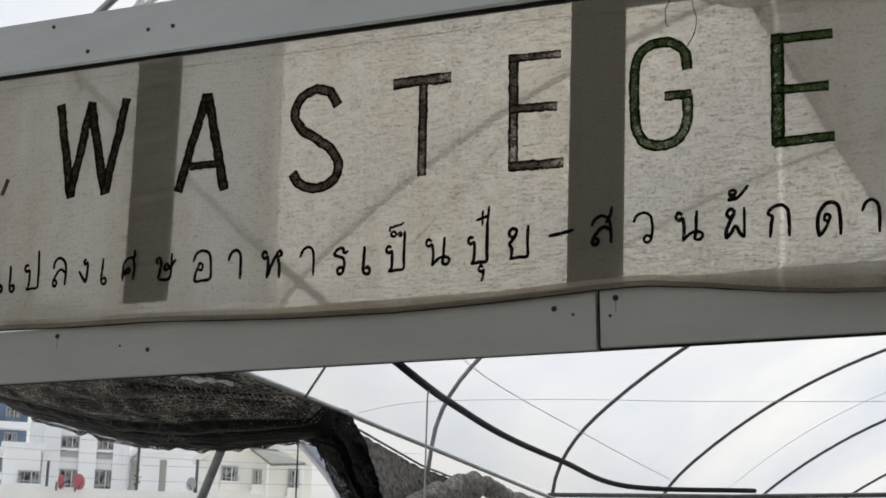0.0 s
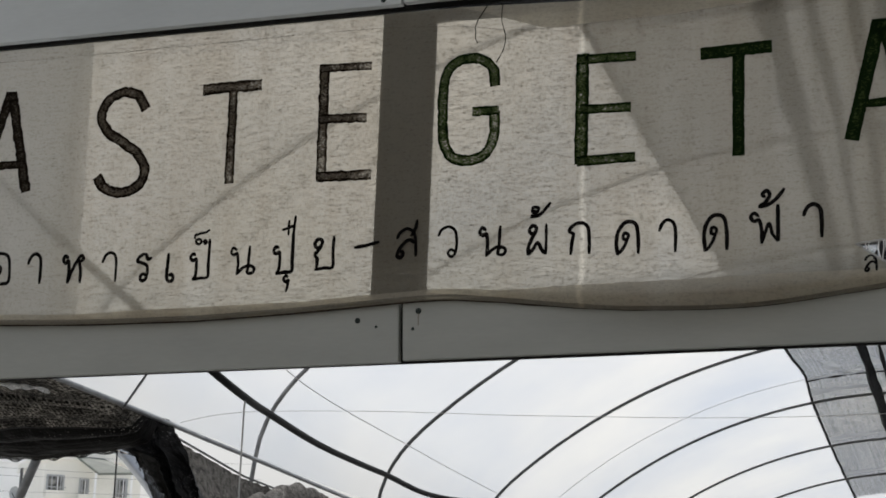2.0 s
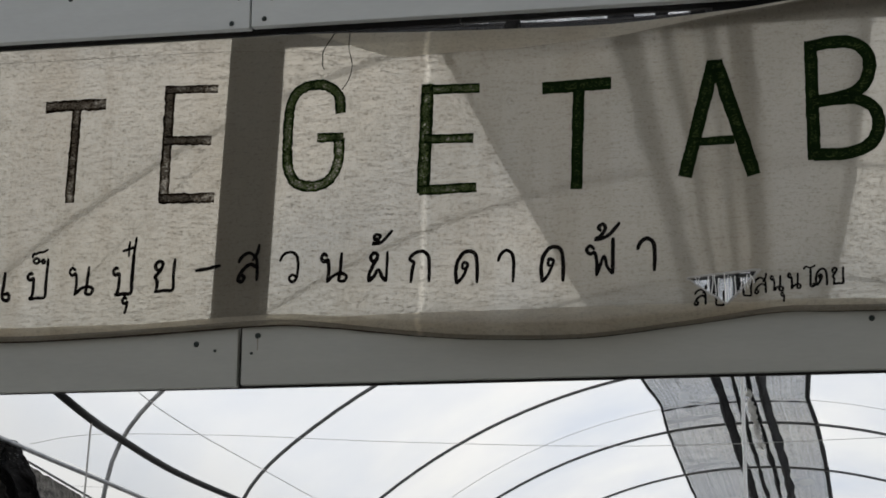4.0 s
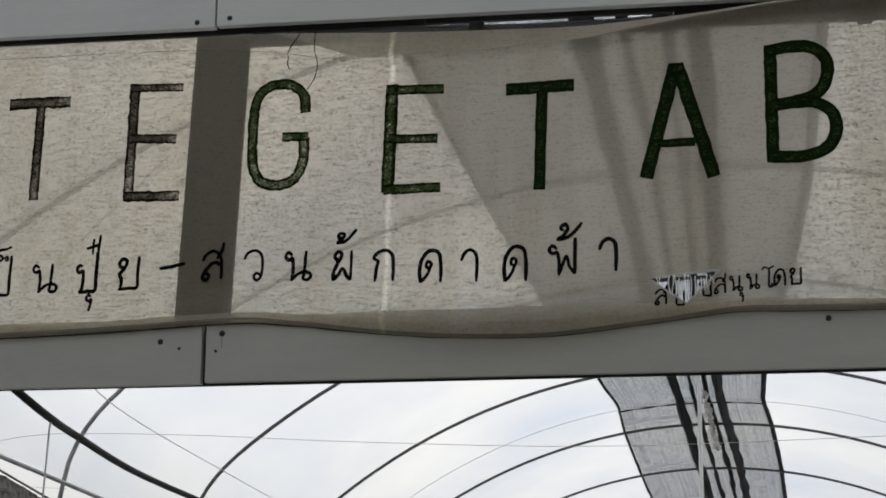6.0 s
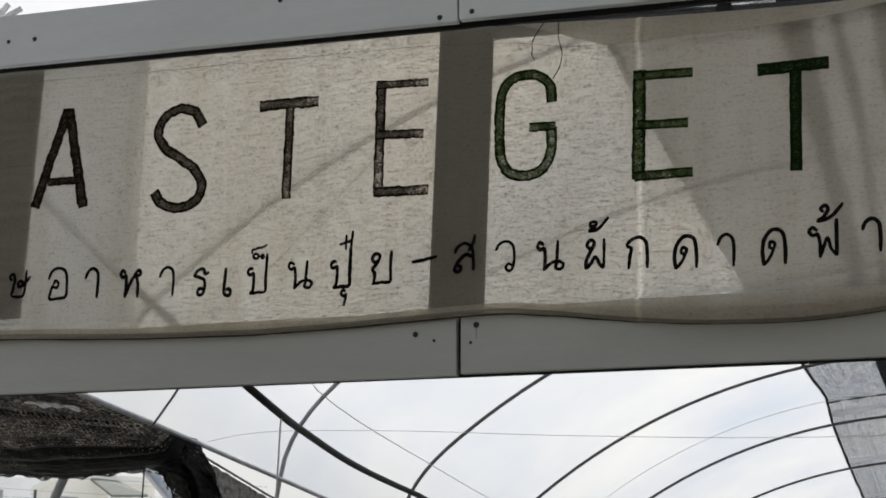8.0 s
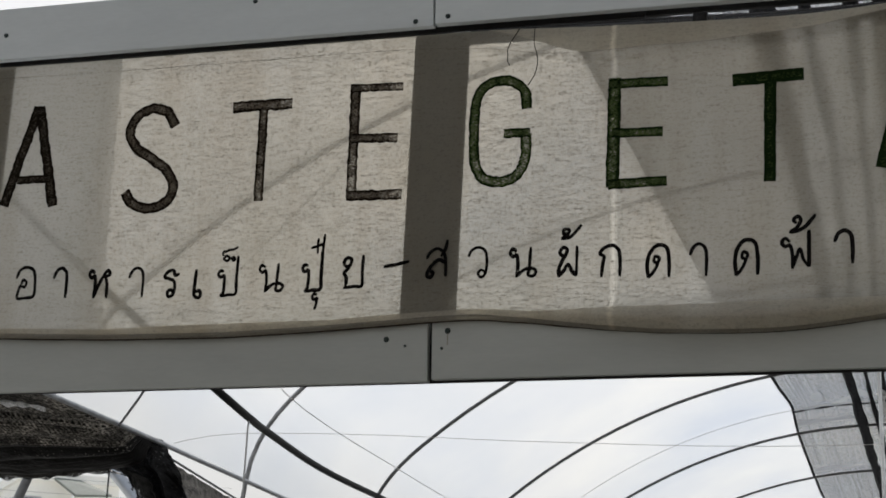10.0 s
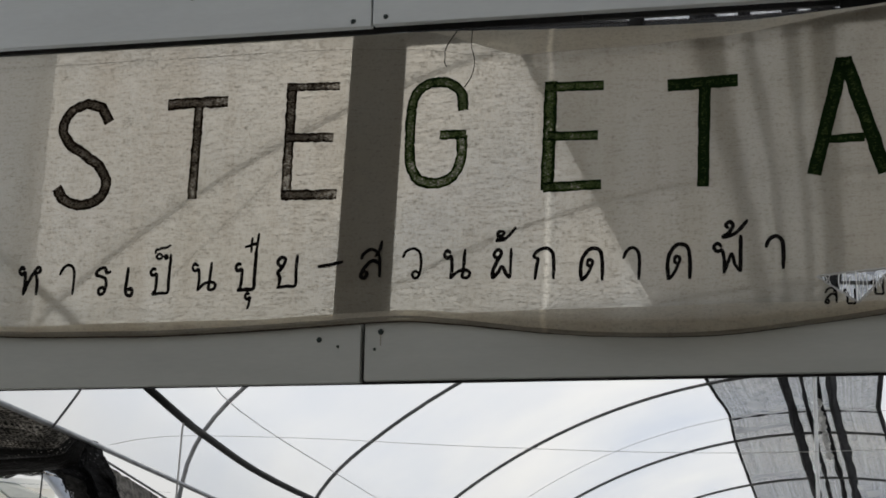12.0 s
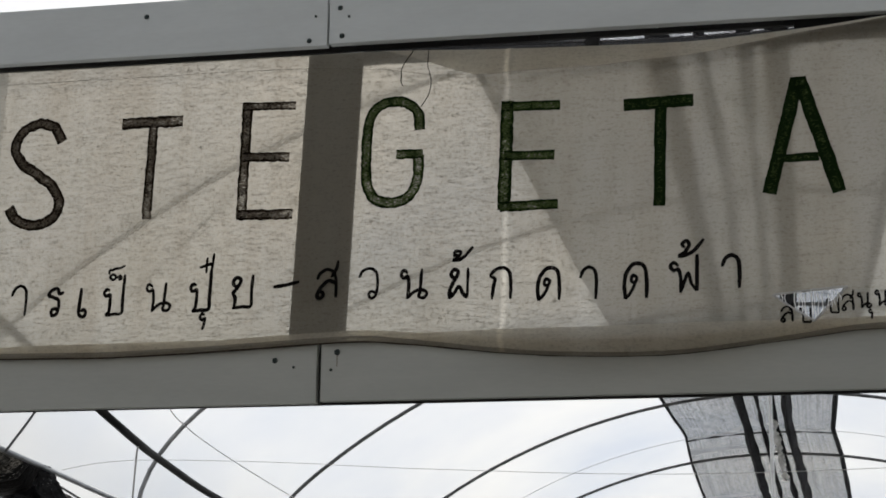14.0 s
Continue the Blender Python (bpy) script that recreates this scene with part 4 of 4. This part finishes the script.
LEFT_EDGE = ((1.0, -0.56), (3.5, -0.54), (4.6, -0.52), (6.3, -0.48), (8.2, -0.41), (9.7, -0.29), (11.0, -0.21), (12.0, -0.24), (14.3, -0.24), (18.4, -0.2))
RIGHT_EDGE = ((1.0, 1.32), (5.9, 1.31), (7.4, 1.25), (8.6, 1.15), (9.7, 1.11), (11.0, 1.10), (12.0, 1.19), (14.3, 1.33), (18.4, 1.5))
roof_net = tagged(empty("ridge_net", pose(0, 0, 0)), "grey shade net in strips and folds along the greenhouse ridge", "net")
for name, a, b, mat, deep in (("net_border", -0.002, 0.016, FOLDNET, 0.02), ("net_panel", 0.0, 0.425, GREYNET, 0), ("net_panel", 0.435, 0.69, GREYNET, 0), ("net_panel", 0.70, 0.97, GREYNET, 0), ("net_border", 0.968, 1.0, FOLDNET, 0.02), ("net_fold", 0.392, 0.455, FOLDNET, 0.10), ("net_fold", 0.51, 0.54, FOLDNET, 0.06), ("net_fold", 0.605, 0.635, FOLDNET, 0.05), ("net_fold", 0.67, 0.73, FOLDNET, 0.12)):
    def strip(u, v, a=a, b=b, deep=deep):
        y = 1.0 + 17.4 * v
        s = a + (b - a) * u
        if deep:
            loose = 0.25 if deep < 0.03 else 1.0
            s += loose * (0.010 * noise.noise((y * 0.8, a * 9, 0)) + 0.004 * noise.noise((y * 2.3, a * 5, 6)) + 0.022 * (u - 0.5) * noise.noise((y * 1.9, b * 7, 3)))
        left, right = table(y, LEFT_EDGE), table(y, RIGHT_EDGE)
        x = left + (right - left) * s
        z = ridge_z(x, y) + 0.012 * noise.noise((x * 5, y * 2, 0)) - deep * math.sin(math.pi * u) * (1 + 0.4 * noise.noise((y * 2, a, 1)))
        return x, y, z - (0.012 if deep else 0)
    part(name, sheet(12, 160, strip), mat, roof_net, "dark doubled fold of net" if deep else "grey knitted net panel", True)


# Black copy of the tie cord: the net's dark kink drawn as colour.
def kink_line(u):
    x = table(11.1, LEFT_EDGE) + (table(11.1, RIGHT_EDGE) - table(11.1, LEFT_EDGE)) * u
    return x, 11.1, ridge_z(x, 11.1) - 0.035


part("kink_line", tube([kink_line(k / 60) for k in range(61)], 0.006, 6, wobble=1.2), HOSE, roof_net, "dark copy of the tie cord, shade of the net's kink put into its colour")
for y, reach in ((11.62, 0.40), (13.95, 0.34), (16.25, 0.36)):
    def batten(u, v, y=y, reach=reach):
        w = table(y, RIGHT_EDGE) - table(y, LEFT_EDGE)
        x = table(y, LEFT_EDGE) + w * (0.02 + (reach - 0.02) * u)
        yy = y + 0.22 * (v - 0.5) * (1.1 - 0.7 * u + 0.5 * noise.noise((u * 6, y, 3)))
        return x, yy, ridge_z(x, yy) - 0.03
    part("net_batten", sheet(24, 3, batten), SHEETING, roof_net, "pale doubled strip of net along a hoop", True)


def rag(u, v):
    y = 10.4 + 2.6 * v
    x = 0.58 + 0.06 * v + 0.06 * (u - 0.5) * (0.8 + 1.4 * noise.noise((v * 13, 0, 0))) + 0.035 * noise.noise((v * 17, u * 2, 4))
    return x, y, ridge_z(x, y) - 0.10 - 0.03 * noise.noise((u * 3, v * 8, 0))


part("rag", sheet(8, 60, rag), RAG, roof_net, "pale crumpled plastic scrap in the folds", True)


def bunch(points, radius, name, label):
    pts = curve_points(points, 12)
    bm = tube(pts, [radius * (0.35 + 0.65 * min(1, 6 * min(k, len(pts) - 1 - k) / len(pts))) for k in range(len(pts))], 20)
    for v in bm.verts:
        d = v.co * 7
        ribs = 0.16 * math.sin(v.co.y * 95 + v.co.z * 45)
        v.co += Vector((noise.noise(d) + ribs, noise.noise(d + Vector((5, 0, 0))), noise.noise(d + Vector((0, 7, 0))) + ribs)) * radius * 0.45
    uv = bm.loops.layers.uv.new("UVMap")
    for f in bm.faces:
        f.smooth = True
        for loop in f.loops:
            loop[uv].uv = (loop.vert.co.x + loop.vert.co.y, loop.vert.co.z)
    return part(name, bm, SKIRTNET, shade, label)


def skirt(u, v):
    y = 4.22 + 1.25 * u
    top = table(y, ((4.22, 2.53), (5.06, 2.41), (5.6, 2.38)))
    x = -2.75 + 0.10 * v + 0.05 * math.sin(u * 26 + v * 3) * v
    return x, y, top - 0.75 * v + 0.01 * noise.noise((u * 20, 0, 3))


part("net_skirt", sheet(70, 40, skirt), SKIRTNET, shade, "grey-brown net gathered below the eave cable", True)
bunch([(-2.60, 4.55, 2.16), (-2.60, 4.95, 2.22), (-2.62, 5.35, 2.31), (-2.64, 5.62, 2.37)], 0.085, "net_roll", "rolled end of the net with ribbed folds")
bunch([(-2.70, 5.72, 2.40), (-2.72, 6.1, 2.36), (-2.74, 6.7, 2.32), (-2.74, 7.3, 2.30)], 0.055, "net_roll", "rolled net tied under the eave rail")

tagged(mesh_object("string", tube([(-3.142, 4.4, 2.56), (-3.141, 4.4, 2.2), (-3.13, 4.4, 1.5)], 0.004, 6), HOSE), "dark string hanging from the black net", "string")

# Poles beside the entrance
tagged(mesh_object("leaning_pole", tube([(-3.44, 4.3, 2.70), (-3.545, 4.3, 2.453), (-3.649, 4.3, 2.207), (-4.54, 4.3, 0.0)], 0.024, 10), MIDSTEEL, True), "grey leaning steel pole under the net", "pole")
tagged(mesh_object("bent_pipe", tube(curve_points([(-3.455, 4.6, 2.64), (-3.255, 4.6, 2.53), (-3.145, 4.6, 2.43), (-3.035, 4.6, 2.31), (-2.975, 4.6, 2.21), (-2.925, 4.6, 2.0), (-2.905, 4.6, 0.0)], 8), 0.036, 10), PALETUBE, True), "thick grey bent pipe under the net", "pipe")


# ---- the city behind, on its own street grid ----
CITY = pose(0.762, -2.25, 1.63, 0, 0, 42)


def block(name, a, b, mat, label, category, bevel=0.0):
    ob = tagged(mesh_object(name, box(a, b, bevel), mat), label, category)
    ob.matrix_world = CITY
    return ob


def facade(name, x0, x1, y, z0, z1, depth, mat, windows, label, category="building"):
    """A block with windows set into its front: each a frame, a sill and a dark pane."""
    ob = tagged(empty(name, CITY @ pose(x0, y, z0)), label, category)
    part("wall", box((0, 0, 0), (x1 - x0, depth, z1 - z0)), mat, ob)
    part("roof", box((-0.2, -0.2, z1 - z0), (x1 - x0 + 0.2, depth, z1 - z0 + 0.35)), mat, ob)
    for wx, wz, ww, wh in windows:
        a, b = wx - x0, wz - z0
        win = part("window", box((a, -0.06, b), (a + ww, 0.02, b + wh)), FRAME, ob, "dark window with grey frame")
        part("pane", box((a + 0.08, -0.075, b + 0.08), (a + ww - 0.08, -0.05, b + wh - 0.08)), GLASS, win)
        for s in (0.3, 0.62, 0.8):
            part("mullion", box((a + ww * s - 0.02, -0.11, b + 0.08), (a + ww * s + 0.02, -0.07, b + wh - 0.08)), FRAME if s != 0.62 else PLASTER, win)
        if wh > 0.9:
            part("parapet_wall", box((a - 0.04, -0.30, b - 0.02), (a + ww + 0.04, -0.09, b + 0.30 * wh), 0.02), mat, win, "pale low wall before the window")
            part("handrail", box((a - 0.04, -0.28, b + 0.42 * wh), (a + ww + 0.04, -0.24, b + 0.46 * wh)), FRAME, win, "thin grey rail")
        part("sill", box((a - 0.1, -0.25, b - 0.12), (a + ww + 0.1, -0.02, b)), mat, win)
    return ob


LOW = -16.0
main = facade("white_building", 2.35, 7.3, 80, LOW, 12.5, 9, PLASTER, [(3.72, 8.12, 0.95, 0.66), (5.62, 8.12, 0.85, 0.62), (3.75, 5.6, 1.05, 1.45), (5.52, 5.6, 1.0, 1.5)], "white rendered apartment building with dark windows")
for x0, x1 in ((2.83, 3.70), (4.66, 5.56), (6.42, 6.80)):
    part("pilaster", box((x0 - 2.35, -0.35, 0), (x1 - 2.35, 0, 12.5 - LOW), 0.03), PLASTER, main, "white pilaster")
for x0, x1 in ((3.72, 4.64), (5.60, 6.42)):
    part("spandrel", box((x0 - 2.35, -0.12, 7.66 - LOW), (x1 - 2.35, 0, 7.95 - LOW), 0.02), FRAME, main, "grey ledge under the windows")
facade("low_annex", 0.9, 2.7, 78, LOW, 7.75, 5, PLASTER, [(1.62, 5.75, 1.1, 0.95)], "low white annex with a dark window")
facade("blue_building", -6.0, 2.3, 95, LOW, 20.0, 9, BLUEPAINT, [(-0.3 + 1.25 * i, 6.4 + 1.55 * j, 0.8, 0.95) for i in range(2) for j in range(5)], "blue-grey tower with rows of dark windows")
for k, z in enumerate((7.6, 9.15, 10.7)):
    block("balcony", (0.4, 93.8, z - 0.12), (2.5, 95, z + 0.30), PLASTER, "pale balcony on the blue tower", "balcony", 0.04)
block("round_column", (6.90, 79.0, LOW), (7.25, 79.4, 8.2), PLASTER, "white column beside the white building", "column", 0.12)
block("round_column", (7.30, 78.5, LOW), (7.72, 78.9, 7.55), CONCRETE, "short grey column beside the white building", "column", 0.12)
facade("white_shed", 7.95, 14.6, 81, LOW, 8.20, 8, PLASTER, [], "long plain white building with a flat roof", "building")
house = facade("cream_house", 9.7, 13.8, 64, LOW, 6.75, 7, CREAM, [(9.78, 5.15, 0.75, 0.95), (11.15, 5.05, 0.42, 0.95), (12.72, 4.9, 0.5, 1.2)], "cream house with dark windows and a grey awning", "house")
bm = bmesh.new()
vs = [bm.verts.new(p) for p in ((1.20, -0.05, 23.0), (2.30, -0.05, 22.95), (3.45, -1.7, 22.22), (1.95, -1.7, 22.12), (1.20, -0.05, 22.9), (2.30, -0.05, 22.85), (3.45, -1.7, 22.12), (1.95, -1.7, 22.02))]
for f in ((0, 1, 2, 3), (7, 6, 5, 4), (3, 2, 6, 7), (1, 0, 4, 5), (2, 1, 5, 6), (0, 3, 7, 4)):
    bm.faces.new([vs[k] for k in f])
part("awning", bm, AWNING, house, "grey-green sheet awning")
for x in (1.85, 3.35):
    part("awning_post", tube([(x, -1.6, 18.0), (x, -1.6, 22.1)], 0.05, 8), PLASTER, house, "thin pale awning post")
block("parapet", (-14, 58.0, LOW), (24, 58.4, 4.42), CREAM, "cream parapet of a neighbouring roof", "parapet")["kind"] = "structure"
block("chimney", (6.50, 58.05, 4.40), (6.76, 58.3, 5.65), CONCRETE, "short grey vent pipe on a parapet", "vent pipe", 0.06)
for x, z0, z1 in ((5.66, 4.4, 6.05), (7.95, 4.4, 5.72), (2.3, 4.4, 5.4), (0.4, 4.4, 5.9)):
    block("pole_post", (x - 0.05, 58.1, z0), (x + 0.05, 58.2, z1), DARKSTEEL, "dark thin post on a parapet", "post")


def dish(x, z, r, mat, label, turn):
    """A satellite dish on its mast: bowl, arm and feed."""
    ob = tagged(empty("satellite_dish", CITY @ pose(x, 57.8, z, 0, 0, turn)), label, "dish")
    bm = bmesh.new()
    rings = []
    for k in range(6):
        q = k / 5
        rings.append([bm.verts.new((r * q * math.cos(a), -0.35 * r * q * q + 0.1 * r, r * q * math.sin(a))) for a in [2 * math.pi * i / 20 for i in range(20)]] if k else [bm.verts.new((0, 0.1 * r, 0))])
    for i in range(20):
        bm.faces.new((rings[0][0], rings[1][i], rings[1][(i + 1) % 20]))
        for r0, r1 in zip(rings[1:], rings[2:]):
            bm.faces.new((r0[i], r1[i], r1[(i + 1) % 20], r0[(i + 1) % 20]))
    part("bowl", bm, mat, ob, smooth=True)
    part("arm", tube([(0, 0.0, -r * 0.9), (0, -r * 0.8, 0)], 0.02, 6), DARKSTEEL, ob)
    part("mast", tube([(0, 0.12, -r * 1.2), (0, 0.12, 0)], 0.03, 8), DARKSTEEL, ob)
    return ob


dish(2.75, 4.60, 0.28, REDDISH, "faded red satellite dish on a parapet", 62)
dish(3.42, 4.62, 0.30, REDDISH, "faded red satellite dish beside another", 40)
dish(7.75, 4.73, 0.26, GREYDISH, "pale grey satellite dish on a parapet", -50)
for k in range(1):
    plant = tagged(empty("potted_plant", CITY @ pose(5.62, 57.9, 4.42)), "green leafy plant on a parapet", "plant")
    part("stem", tube([(0, 0, 0), (0.02, 0, 0.5)], 0.02, 6), DARKSTEEL, plant)
    for i in range(14):
        a, t = random.random() * 6.28, 0.1 + 0.6 * random.random()
        bm = bmesh.new()
        d = Vector((math.cos(a) * 0.22, math.sin(a) * 0.22, 0.12))
        base = Vector((0, 0, t))
        sidev = Vector((-math.sin(a), math.cos(a), 0)) * 0.06
        bm.faces.new([bm.verts.new(p) for p in (base, base + d * 0.5 + sidev, base + d, base + d * 0.5 - sidev)])
        part("leaf", bm, LEAF, plant)

for k, (za, zb) in enumerate(((6.3, 6.0), (5.75, 5.95), (5.2, 5.35), (6.9, 6.75))):
    pts = [(-6 + 24 * q, 60.0 + 0.4 * k, za + (zb - za) * q - 0.25 * math.sin(math.pi * q)) for q in np.linspace(0, 1, 16)]
    ob = tagged(mesh_object("power_line", tube(pts, 0.005, 5), DARKSTEEL), "thin dark overhead line before the buildings", "cable", "overhead lines")
    ob.matrix_world = CITY
